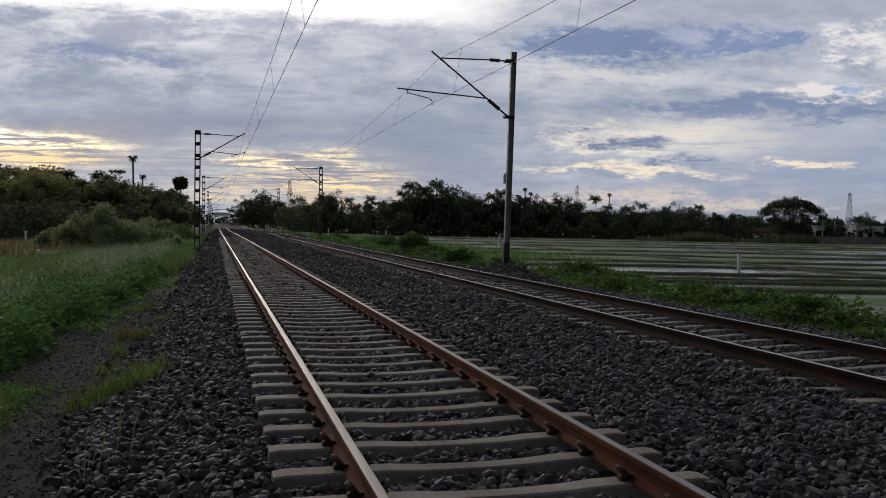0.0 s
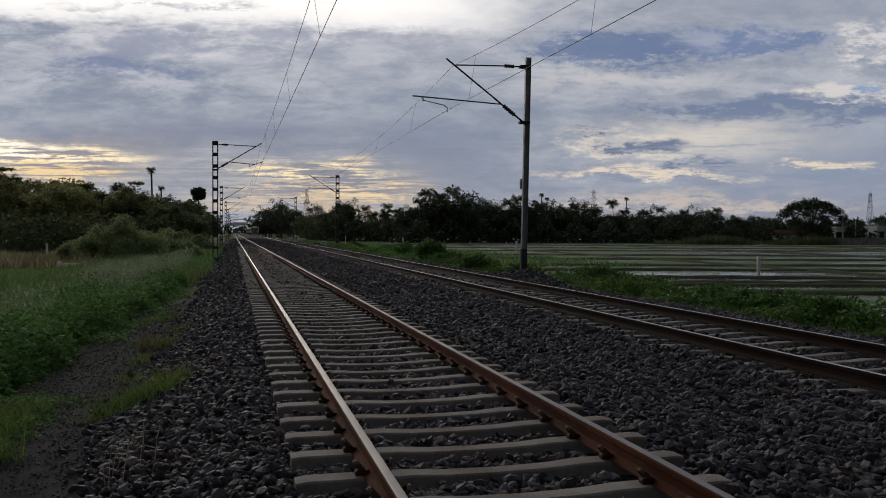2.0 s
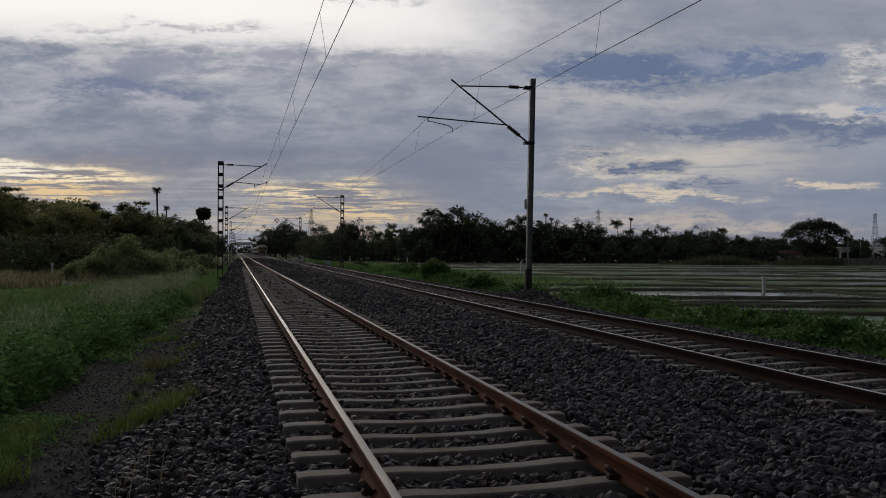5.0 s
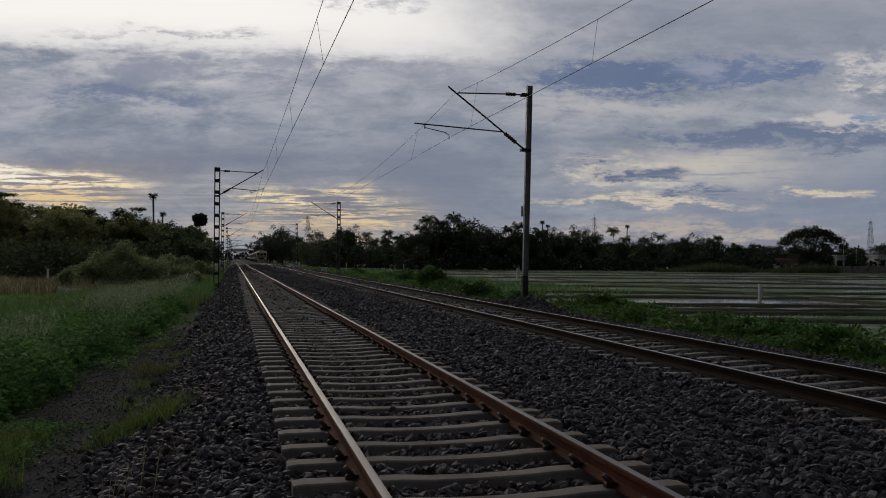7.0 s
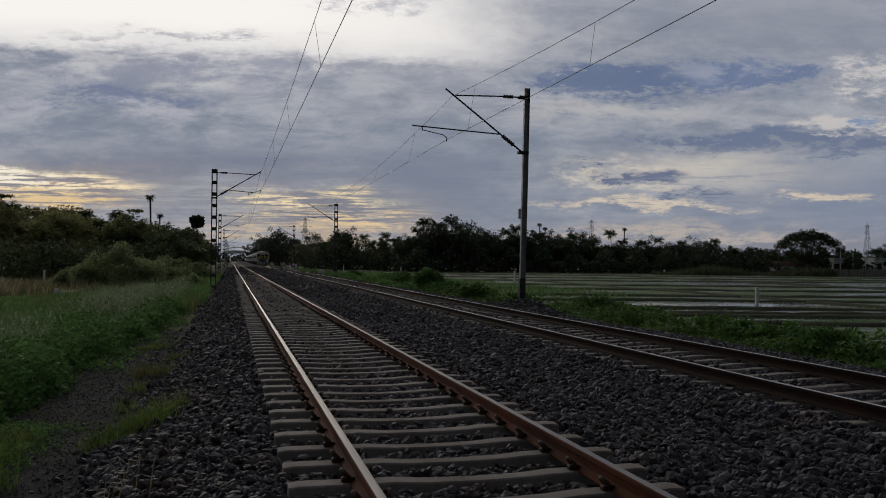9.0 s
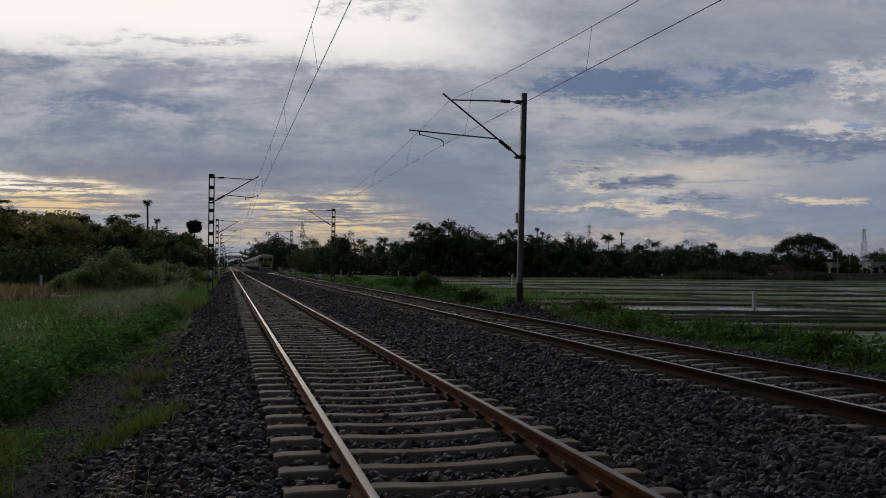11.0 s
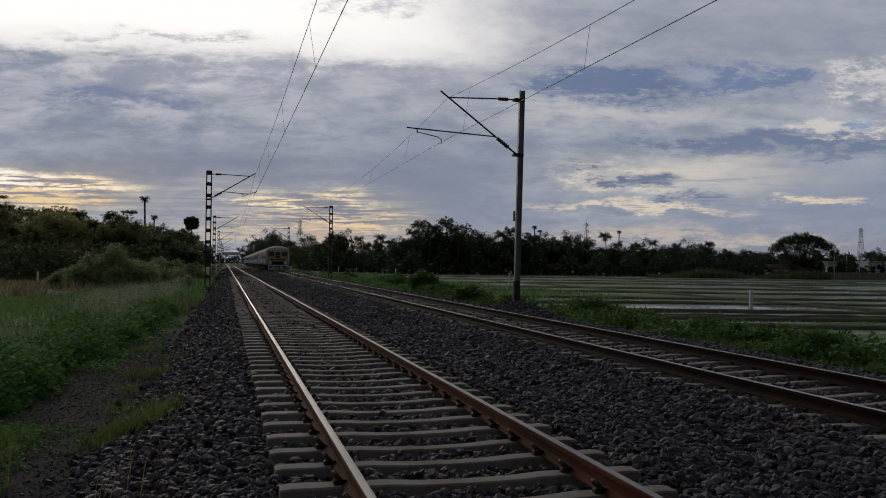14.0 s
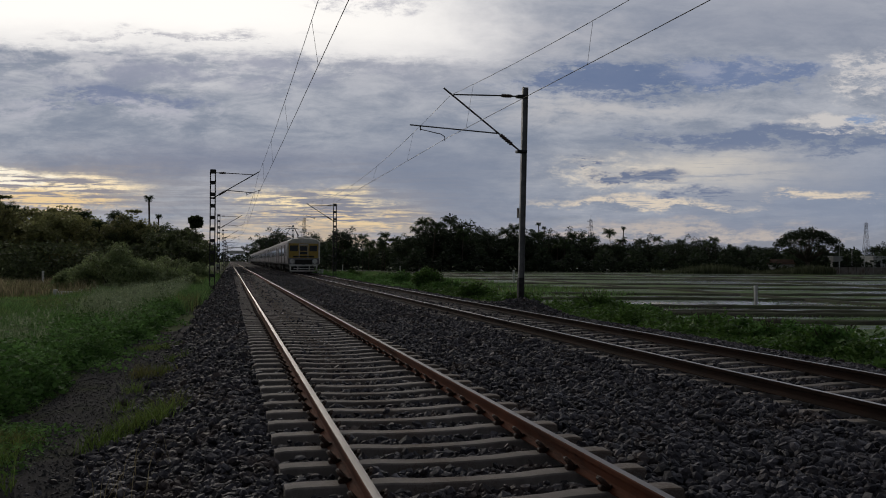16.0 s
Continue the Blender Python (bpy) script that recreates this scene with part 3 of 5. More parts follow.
# ---- ballast stones ----
def icosa():
    p = (1 + 5 ** 0.5) / 2
    v = np.array([(-1, p, 0), (1, p, 0), (-1, -p, 0), (1, -p, 0), (0, -1, p), (0, 1, p), (0, -1, -p), (0, 1, -p), (p, 0, -1), (p, 0, 1), (-p, 0, -1), (-p, 0, 1)], float)
    f = np.array([(0, 11, 5), (0, 5, 1), (0, 1, 7), (0, 7, 10), (0, 10, 11), (1, 5, 9), (5, 11, 4), (11, 10, 2), (10, 7, 6), (7, 1, 8), (3, 9, 4), (3, 4, 2), (3, 2, 6), (3, 6, 8), (3, 8, 9), (4, 9, 5), (2, 4, 11), (6, 2, 10), (8, 6, 7), (9, 8, 1)])
    return v / np.linalg.norm(v[0]), f


def octa():
    v = np.array([(1, 0, 0), (-1, 0, 0), (0, 1, 0), (0, -1, 0), (0, 0, 1), (0, 0, -1)], float)
    f = np.array([(0, 2, 4), (2, 1, 4), (1, 3, 4), (3, 0, 4), (2, 0, 5), (1, 2, 5), (3, 1, 5), (0, 3, 5)])
    return v, f


def turns(n):
    q = RNG.normal(size=(n, 4))
    q /= np.linalg.norm(q, axis=1)[:, None]
    w, x, y, z = q.T
    return np.stack([1 - 2 * (y * y + z * z), 2 * (x * y - z * w), 2 * (x * z + y * w), 2 * (x * y + z * w), 1 - 2 * (x * x + z * z), 2 * (y * z - x * w), 2 * (x * z - y * w), 2 * (y * z + x * w), 1 - 2 * (x * x + y * y)], 1).reshape(-1, 3, 3)


def rocks(places, size, shape):
    v0, f0 = shape
    n = len(places)
    s = size * np.exp(np.clip(RNG.normal(0, 0.24, (n, 1, 1)), -0.5, 0.45)) * RNG.uniform(0.42, 1.35, (n, 1, 3))
    v = v0[None] * (1 + RNG.uniform(-0.36, 0.36, (n, len(v0), 1))) * s
    v = np.einsum("nij,nkj->nki", turns(n), v) * np.array([1, 1, 0.8]) + np.asarray(places)[:, None]
    f = f0[None] + (np.arange(n) * len(v0))[:, None, None]
    return v.reshape(-1, 3), f.reshape(-1, 3)


def scatter(x0, x1, y0, y1, density):
    n = int((x1 - x0) * (y1 - y0) * density)
    return RNG.uniform(x0, x1, n), RNG.uniform(y0, y1, n)


def stone_patch(label, x0, x1, y0, y1, density, size, shape, keep=None, material="stone"):
    x, y = scatter(x0, x1, y0, y1, density)
    if keep is not None:
        k = keep(x, y)
        x, y = x[k], y[k]
    z = gz(x, y) + RNG.normal(0, size * 0.6, len(x)) + 0.2 * size
    v, f = rocks(np.stack([x, y, z], 1), size, shape)
    tagged(new("ballast_stones", mesh_np("ballast_stones", v, f, M[material])), label, "ballast", kind="stuff")


def clear_of_rails(x, y):
    """Keeps stones off the sleepers and the rails of both tracks."""
    ok = np.ones(len(x), bool)
    for cx, ph, room in ((0.0, 0.055, 0.15), (TRACK2, 0.25, 0.145)):
        d = np.abs(x - cx - (0.005 * y - 0.065 if cx > 1 else 0.02 - 0.00175 * y))
        m = np.mod(y - (2.4 + ph) + 0.3, 0.6) - 0.3
        ok &= ~((d < 1.42) & (np.abs(m) < room) & (RNG.random(len(x)) < (1.0 if cx == 0 else np.where(d > 0.87, 0.8, 1.0))))
        ok &= ~((np.abs(d - 0.8715) < 0.11))
    return ok


def left_edge(x, y):
    return (x > -2.95 + wob(y * 0.9, x, 0.25)) & clear_of_rails(x, y) | (RNG.random(len(x)) < 0.06) & (x < -2.5)


ICO, OCT = icosa(), octa()
LB = "dark grey crushed-stone ballast of the railway bed"
stone_patch(LB, -3.4, 10.3, 3.4, 11, 520, 0.039, ICO, left_edge)
stone_patch(LB, -1.4, 1.4, 3.4, 16, 300, 0.036, ICO, clear_of_rails)
stone_patch(LB, -3.4, 10.6, 11, 22, 330, 0.041, ICO, left_edge)
stone_patch(LB, -3.2, 10.6, 22, 42, 170, 0.05, OCT, left_edge)
stone_patch(LB, -3.0, 10.4, 42, 90, 55, 0.065, OCT, left_edge)
# small chips on the cinder path
stone_patch(LB, -2.9, 10.4, 90, 200, 14, 0.12, OCT, left_edge)
stone_patch("fine dark cinder chips on the path", -5.0, -2.6, 6, 26, 420, 0.013, OCT, None, "chip")


# ---- grass and weeds ----
def blades(x, y, z, h, w, lean=0.35):
    """Arrays of bent, tapered blades."""
    n = len(x)
    a, b = RNG.uniform(0, math.tau, n), RNG.uniform(0, math.tau, n)
    h = h * RNG.uniform(0.55, 1.2, n)
    lx, ly = np.cos(b) * lean * h * RNG.uniform(0.2, 1.3, n), np.sin(b) * lean * h * RNG.uniform(0.2, 1.3, n)
    wx, wy = np.cos(a) * w / 2, np.sin(a) * w / 2
    p0 = np.stack([x - wx, y - wy, z], 1)
    p1 = np.stack([x + wx, y + wy, z], 1)
    p2 = np.stack([x + lx * 0.35 + wx * 0.8, y + ly * 0.35 + wy * 0.8, z + h * 0.6], 1)
    p3 = np.stack([x + lx * 0.35 - wx * 0.8, y + ly * 0.35 - wy * 0.8, z + h * 0.6], 1)
    p4 = np.stack([x + lx, y + ly, z + h], 1)
    v = np.stack([p0, p1, p2, p3, p4], 1).reshape(-1, 3)
    k = np.arange(n)[:, None] * 5
    f = np.concatenate([k + np.array([[0, 1, 2]]), k + np.array([[0, 2, 3]]), k + np.array([[3, 2, 4]])])
    return v, f


def leaves(c, size, flat=0.5, long=1.6):
    """Arrays of small rhombic leaves at the places c."""
    n = len(c)
    d = RNG.normal(size=(n, 3)) * np.array([1, 1, flat])
    d /= np.linalg.norm(d, axis=1)[:, None]
    u = np.cross(d, RNG.normal(size=(n, 3)))
    u[:, 2] *= 0.45
    u /= np.linalg.norm(u, axis=1)[:, None]
    s = (size * RNG.uniform(0.6, 1.3, n))[:, None]
    v = np.stack([c, c + d * s * long * 0.5 + u * s * 0.5, c + d * s * long, c + d * s * long * 0.5 - u * s * 0.5], 1).reshape(-1, 3)
    f = np.arange(n * 4).reshape(-1, 4)
    return v, f


def grass_patch(name, label, x0, x1, y0, y1, density, h, w, material, keep=None, lean=0.4, hfun=None):
    x, y = scatter(x0, x1, y0, y1, density)
    if keep is not None:
        k = keep(x, y)
        x, y = x[k], y[k]
    hh = h * (0.7 + 0.5 * (wob(x * 0.8, y * 0.5) + 0.5))
    if hfun is not None:
        hh = hh * hfun(x, y)
    v, f = blades(x, y, gz(x, y) - 0.02, np.maximum(hh, 0.03), w, lean)
    tagged(new(name, mesh_np(name, v, f, M[material])), label, "grass", kind="stuff")


def verge(x, y):
    return x < -4.45 + wob(y * 0.8, x, 0.35) + 1.35 * np.clip((y - 22) / 14, 0, 1)


def weed_patch(name, label, clumps, leaf, material, per):
    """Low leafy weeds: clumps of (x, y, radius, height)."""
    cs = []
    for x, y, r, h in clumps:
        n = int(per * r * r * (0.5 + h))
        a, q = RNG.uniform(0, math.tau, n), r * np.sqrt(RNG.random(n))
        px, py = x + np.cos(a) * q, y + np.sin(a) * q
        top = h * (1 - (q / r) ** 2) * RNG.uniform(0.75, 1.15, n)
        cs.append(np.stack([px, py, gz(px, py) + top * RNG.random(n) ** 0.45], 1))
    v, f = leaves(np.concatenate(cs), leaf, 0.45)
    tagged(new(name, mesh_np(name, v, f, M[material])), label, "weeds", kind="stuff")


def make_verges():
    grass_patch("tall_grass", "tall green grass on the embankment beside the cinder path", -9.5, -3.0, 13, 34, 150, 0.62, 0.013, "grass", lambda x, y: verge(x + 0.5, y), 0.6)
    grass_patch("tall_grass", "tall green grass on the embankment further along", -12, -2.9, 34, 100, 70, 0.6, 0.035, "grass", verge, 0.6)
    grass_patch("field_grass", "green meadow grass of the field", -28, -9.0, 26, 72, 20, 0.26, 0.05, "grass")
    grass_patch("field_grass", "straw-brown grass at the far side of the field", -40, -11.0, 62, 106, 16, 0.8, 0.08, "straw", lambda x, y: wob(x * 0.3, y * 0.2) > -0.35)
    grass_patch("feathery_grass", "pale feathery grass plumes above the verge", -7.4, -4.3, 19, 56, 75, 1.1, 0.014, "plume", lambda x, y: (wob(x * 0.9, y * 0.35) > -0.2) & verge(x + 0.3, y), 0.5)
    x, y = scatter(-7.4, -4.0, 20, 58, 34)
    k = verge(x + 0.2, y) & (wob(x * 1.3, y * 0.5) > -0.1)
    x, y = x[k], y[k]
    v, f = leaves(np.stack([x, y, gz(x, y) + RNG.uniform(0.7, 1.15, len(x))], 1), 0.05, 1.5, 2.6)
    tagged(new("seed_heads", mesh_np("seed_heads", v, f, M["plume"])), "pale seed heads nodding over the tall grass", "grass", kind="stuff")
    tuft = [(-2.85, 10.3, 0.5), (-2.65, 10.6, 0.42), (-2.45, 11.1, 0.25), (-3.2, 12.4, 0.2), (-3.1, 9.8, 0.3), (-3.2, 14.0, 0.22), (-4.2, 9.6, 0.45), (-4.4, 10.6, 0.6), (-3.9, 8.4, 0.35), (-3.1, 16.0, 0.5), (-3.4, 21, 0.6), (-2.75, 17.8, 0.3)]
    for x, y, r in tuft:
        grass_patch("grass_tuft", "low tuft of fresh grass at the edge of the ballast", x - r, x + r, y - r, y + r, 760, 0.26, 0.009, "tuft",
                    lambda px, py: (px - x) ** 2 + (py - y) ** 2 < r * r * RNG.random(len(px)), 0.9)
    grass_patch("dry_stalks", "thin dry grass stalks standing in the ballast", -2.75, -2.15, 6.6, 7.9, 26, 0.5, 0.006, "dry", None, 0.7)
    r = random.Random(5)
    cl = []
    for y in np.linspace(12.0, 36, 300):
        edge = -4.75 + 0.05 * (y - 12) + float(wob(np.array(y * 0.8), 0, 0.22))
        cl.append((edge - 0.3 - r.random() ** 1.5 * 3.6, y + r.uniform(-0.4, 0.4), r.uniform(0.28, 0.62), r.uniform(0.5, 1.05) * (1.0 if y < 22 else 0.75)))
    near_side = [c for c in cl if c[1] < 22]
    far_side = [c for c in cl if c[1] >= 22]
    weed_patch("leafy_weeds", "dense leafy green weeds on the embankment slope", near_side, 0.062, "weed", 1500)
    weed_patch("leafy_weeds", "dense leafy green weeds further along the slope", far_side, 0.085, "weed", 750)
    cl = [(r.uniform(-4.6, -3.3), y, r.uniform(0.25, 0.55), r.uniform(0.06, 0.2)) for y in np.linspace(17, 34, 40)]
    weed_patch("creeping_weeds", "low creeping weeds at the edge of the path", cl, 0.06, "weed", 420)
    cl = [(r.uniform(-4.9, -3.9), r.uniform(8.0, 12.0), r.uniform(0.25, 0.6), r.uniform(0.05, 0.16)) for _ in range(44)]
    weed_patch("creeping_weeds", "small creeping green weeds over the cinder path", cl, 0.034, "weed", 1500)
    cl, low = [], []
    for y in np.linspace(11, 62, 150):
        mound = 0.5 + 0.5 * math.sin(y * 0.9 + 2.0 * math.sin(y * 0.31))
        cl.append((11.9 + r.random() ** 1.4 * 2.2 + 0.3 * math.sin(y * 0.7), y + r.uniform(-0.3, 0.3), r.uniform(0.35, 0.8), 0.25 + 0.75 * mound * r.uniform(0.6, 1.0)))
        low.append((11.3 + r.random() * 5.0, y + r.uniform(-0.5, 0.5), r.uniform(0.5, 1.0), r.uniform(0.12, 0.35)))
    weed_patch("leafy_weeds", "lush green weeds mounded along the foot of the ballast", cl, 0.085, "weed_dark", 700)
    weed_patch("creeping_weeds", "low green weeds spreading below the ballast", low, 0.075, "weed_dark", 420)
    cl = [(r.uniform(8.7, 12.5) + 0.004 * y, y, r.uniform(0.6, 1.2), r.uniform(0.35, 0.85)) for y in np.linspace(58, 115, 120)]
    weed_patch("leafy_weeds", "green weeds growing up to the rail", cl, 0.12, "weed", 240)
    cl = [(r.uniform(9.0, 13.5) + 0.006 * y, y, r.uniform(0.7, 1.5), r.uniform(0.4, 0.9)) for y in np.linspace(115, 190, 90)]
    weed_patch("leafy_weeds", "green weeds along the far end of the line", cl, 0.17, "weed", 110)
    grass_patch("verge_grass", "green grass between the ballast and the paddies", 11.2, 20.5, 12, 60, 48, 0.20, 0.016, "grass", lambda x, y: wob(x * 0.7, y * 0.4) > -0.35, 0.8)
    grass_patch("verge_grass", "green grass strip along the railway", 9.6, 30, 60, 190, 10, 0.45, 0.07, "grass")
    x, y = scatter(17, 75, 22, 100, 5.0)
    x2, y2 = scatter(16, 40, 17, 46, 16.0)
    x, y = np.concatenate([x, x2]), np.concatenate([y, y2])
    k = wob(x * 0.2, y * 0.35) > -0.1
    x, y = x[k], y[k]
    v, f = blades(x, y, np.full(len(x), -1.2), np.full(len(x), 0.11), 0.03, 0.6)
    tagged(new("rice_shoots", mesh_np("rice_shoots", v, f, M["grass"])), "young rice shoots standing in shallow water", "rice", kind="stuff")
    n = 3600
    q = RNG.uniform(25, 47, n)
    y = (196 - RNG.uniform(0, 9, n)) * (1 - 0.0035 * (q - 15))
    x = -1.76 + y * np.tan(np.arctan(q / 100) + HEAD)
    v, f = blades(x, y, np.full(len(x), -1.2), 1.5 + 0.8 * np.sin(x * 0.3), 0.2, 0.3)
    tagged(new("reeds", mesh_np("reeds", v, f, M["reed"])), "dull tall reeds at the far edge of the paddies", "reeds", kind="stuff")


make_verges()


# ---- overhead line ----
CONTACT = 5.78


def cantilever(th, side, reach, top_in=7.54, strut_in=5.50, over=1.2):
    """Bracket of the overhead line; the mast stands at x 0, the track lies at side * reach."""
    s = side
    tipx = reach - 0.35
    bm = bmesh.new()
    add_tube(bm, [(s * 0.02, 0, top_in), (s * 0.42, 0, top_in)], 0.028, 8)
    add_tube(bm, [(s * 0.78, 0, top_in), (s * (tipx - 0.05), 0, top_in - 0.06)], 0.026, 8)
    part("stay_tube", bm, M["dark"], th)
    bm = bmesh.new()
    pts, rad = [], []
    for k in range(13):
        pts.append((s * (0.40 + 0.032 * k), 0, top_in))
        rad.append(0.075 if k % 2 else 0.05)
    add_tube(bm, pts, rad, 10)
    part("insulator", bm, M["insulator"], th, "ribbed brown porcelain insulator")
    d = Vector((s * (tipx + 0.3), 0, top_in + 0.16 - strut_in))
    o = Vector((s * 0.02, 0, strut_in))
    bm = bmesh.new()
    add_tube(bm, [o, o + d * 0.13], 0.035, 8)
    add_tube(bm, [o + d * 0.26, o + d], 0.032, 8)
    part("bracket_tube", bm, M["dark"], th)
    bm = bmesh.new()
    add_tube(bm, [o + d * (0.12 + 0.0125 * k) for k in range(13)], [0.085 if k % 2 else 0.05 for k in range(13)], 10)
    part("insulator", bm, M["insulator"], th, "ribbed brown porcelain insulator")
    q = o + d * 0.29
    end = Vector((s * (reach + over), 0, q.z + (0.17 if over > 0 else -0.12)))
    bm = bmesh.new()
    add_tube(bm, [q, end], 0.024, 8)
    add_tube(bm, [end - Vector((s * 0.38, 0, 0)), end - Vector((s * 0.38, 0, 0.18))], 0.02, 6)
    part("registration_tube", bm, M["dark"], th)
    bm = bmesh.new()
    a = end - Vector((s * 0.38, 0, 0.14))
    add_tube(bm, [a + Vector((0, 0, 0.0)), (s * (reach + 0.05), 0, CONTACT + 0.24), (s * (reach - 0.08), 0, CONTACT + 0.15), (s * (reach - 0.08), 0, CONTACT)], 0.016, 6)
    part("steady_arm", bm, M["dark"], th)
    for z in (top_in, strut_in):
        bm = bmesh.new()
        add_box(bm, (-0.19, -0.13, z - 0.05), (0.19, 0.13, z + 0.05), 0.01)
        part("clamp", bm, M["dark"], th)


def beam_mast(x, y, side, reach, lean):
    """Rolled steel I-section mast."""
    th = empty("overhead_line_mast", pose(x, y, 0))
    tagged(th, "weathered steel beam mast with an overhead-line bracket", "railway mast", "overhead-line masts")
    bm = bmesh.new()
    h, b, d = 8.7, 0.075, 0.10
    add_box(bm, (-d, -b, -0.8), (-d + 0.016, b, 7.9), 0.003)
    add_box(bm, (d - 0.016, -b, -0.8), (d, b, 7.9), 0.003)
    add_box(bm, (-d + 0.014, -0.006, -0.8), (d - 0.014, 0.006, 7.895))
    for v in bm.verts:
        v.co.x += lean * v.co.z
    part("beam", bm, M["steel"], th)
    bm = bmesh.new()
    add_box(bm, (-0.3, -0.3, -1.1), (0.3, 0.3, -0.45), 0.03)
    part("foundation", bm, M["concrete"], th)
    bm = bmesh.new()
    add_box(bm, (-d - 0.03, -0.09, 3.05), (-d, 0.09, 3.42), 0.005)
    part("number_plate", bm, M["dark"], th)
    bm = bmesh.new()
    add_box(bm, (-d - 0.012, -b - 0.012, -0.6), (d + 0.012, b + 0.012, 0.85), 0.004)
    part("base_paint", bm, M["dark"], th, "black bitumen-painted foot of the mast")
    cantilever(th, side, reach)
    return th


def lattice_mast(x, y, side, reach, arm=True, top=7.25):
    """Mast of two channels joined by batten plates."""
    th = empty("overhead_line_mast", pose(x, y, 0))
    tagged(th, "battened steel lattice mast with an overhead-line bracket", "railway mast", "overhead-line masts")
    for s in (-1, 1):
        bm = bmesh.new()
        add_box(bm, (s * 0.15 - 0.035, -0.09, -0.9), (s * 0.15 + 0.035, 0.09, top), 0.004)
        part("channel", bm, M["dark"], th)
    n = 11
    bm = bmesh.new()
    add_box(bm, (-0.145, -0.098, -0.11), (0.145, 0.098, 0.11))
    plate = bm_mesh("batten_plate", bm, M["dark"])
    for k in range(n):
        child("batten_plate", plate, th, pose(0, 0, -0.3 + (top + 0.2) * k / (n - 1)))
    bm = bmesh.new()
    add_box(bm, (-0.4, -0.35, -1.2), (0.4, 0.35, -0.6), 0.03)
    part("foundation", bm, M["concrete"], th)
    if arm:
        cantilever(th, side, reach, top - 0.2, 5.42, -0.45)
    return th


def wire_line(x, spans, stagger, high, sag, first, near=0.12, cat_x=0.0, lift=0.0, r1=0.0085, r2=0.0075):
    """Contact wire and catenary over one track, with droppers."""
    th = empty("overhead_wires", pose(x, 0, 0))
    tagged(th, "contact wire hung from a catenary by thin droppers", "overhead wire", "overhead wires")
    con, cat, drop = [], [], []
    for i, (ya, yb) in enumerate(zip(spans, spans[1:])):
        sa, sb = (near if i == 0 else stagger * (-1) ** i), stagger * (-1) ** (i + 1)
        ca, cb = sa * 0.4 + cat_x, sb * 0.4 + cat_x
        if i == 0:
            ca = cb
        nd = 6
        for k in range(24):
            t = k / 24
            con.append((sa + (sb - sa) * t, ya + (yb - ya) * t, CONTACT + lift - 0.05 * 4 * t * (1 - t)))
            cat.append((ca + (cb - ca) * t, ya + (yb - ya) * t, high - sag * 4 * t * (1 - t)))
        for k in range(nd if first < 1 else nd - 1):
            t = (k + first) / nd
            drop.append(((ca + (cb - ca) * t, ya + (yb - ya) * t - 0.15, high - sag * 4 * t * (1 - t)), (sa + (sb - sa) * t, ya + (yb - ya) * t, CONTACT + lift - 0.05 * 4 * t * (1 - t))))
    for name, pts, r in (("contact_wire", con, r1), ("catenary_wire", cat, r2)):
        bm = bmesh.new()
        add_tube(bm, pts, r, 6)
        part(name, bm, M["wire"], th)
    for p, q in drop[:26]:
        bm = bmesh.new()
        add_tube(bm, [p, q], 0.0045, 5)
        part("dropper", bm, M["wire"], th)


def make_overhead():
    beam_mast(8.62, 29.4, -1, 3.0, 0.018)
    for y in (86, 142, 198, 254, 310):
        lattice_mast(8.5 if y < 100 else 8.2, y, -1, 2.9)
    beam_mast(8.62, -27, -1, 3.0, 0.0)
    for y in (56, 111, 166, 221, 276, 331, 386):
        lattice_mast(-2.92 - (0.4 if y > 100 else 0), y, 1, 2.95)
    lattice_mast(-3.3, -1.5, 1, 3.3)
    wire_line(0.05, [-1.5, 56, 111, 166, 221, 276, 331, 386, 441], 0.12, 6.98, 0.32, 1.1, cat_x=-0.08)
    wire_line(TRACK2 + 0.11, [-27, 29.4, 86, 142, 198, 254, 310, 366], 0.06, 7.45, 1.05, 0.7, near=0.75, cat_x=0.2, lift=0.05)


make_overhead()


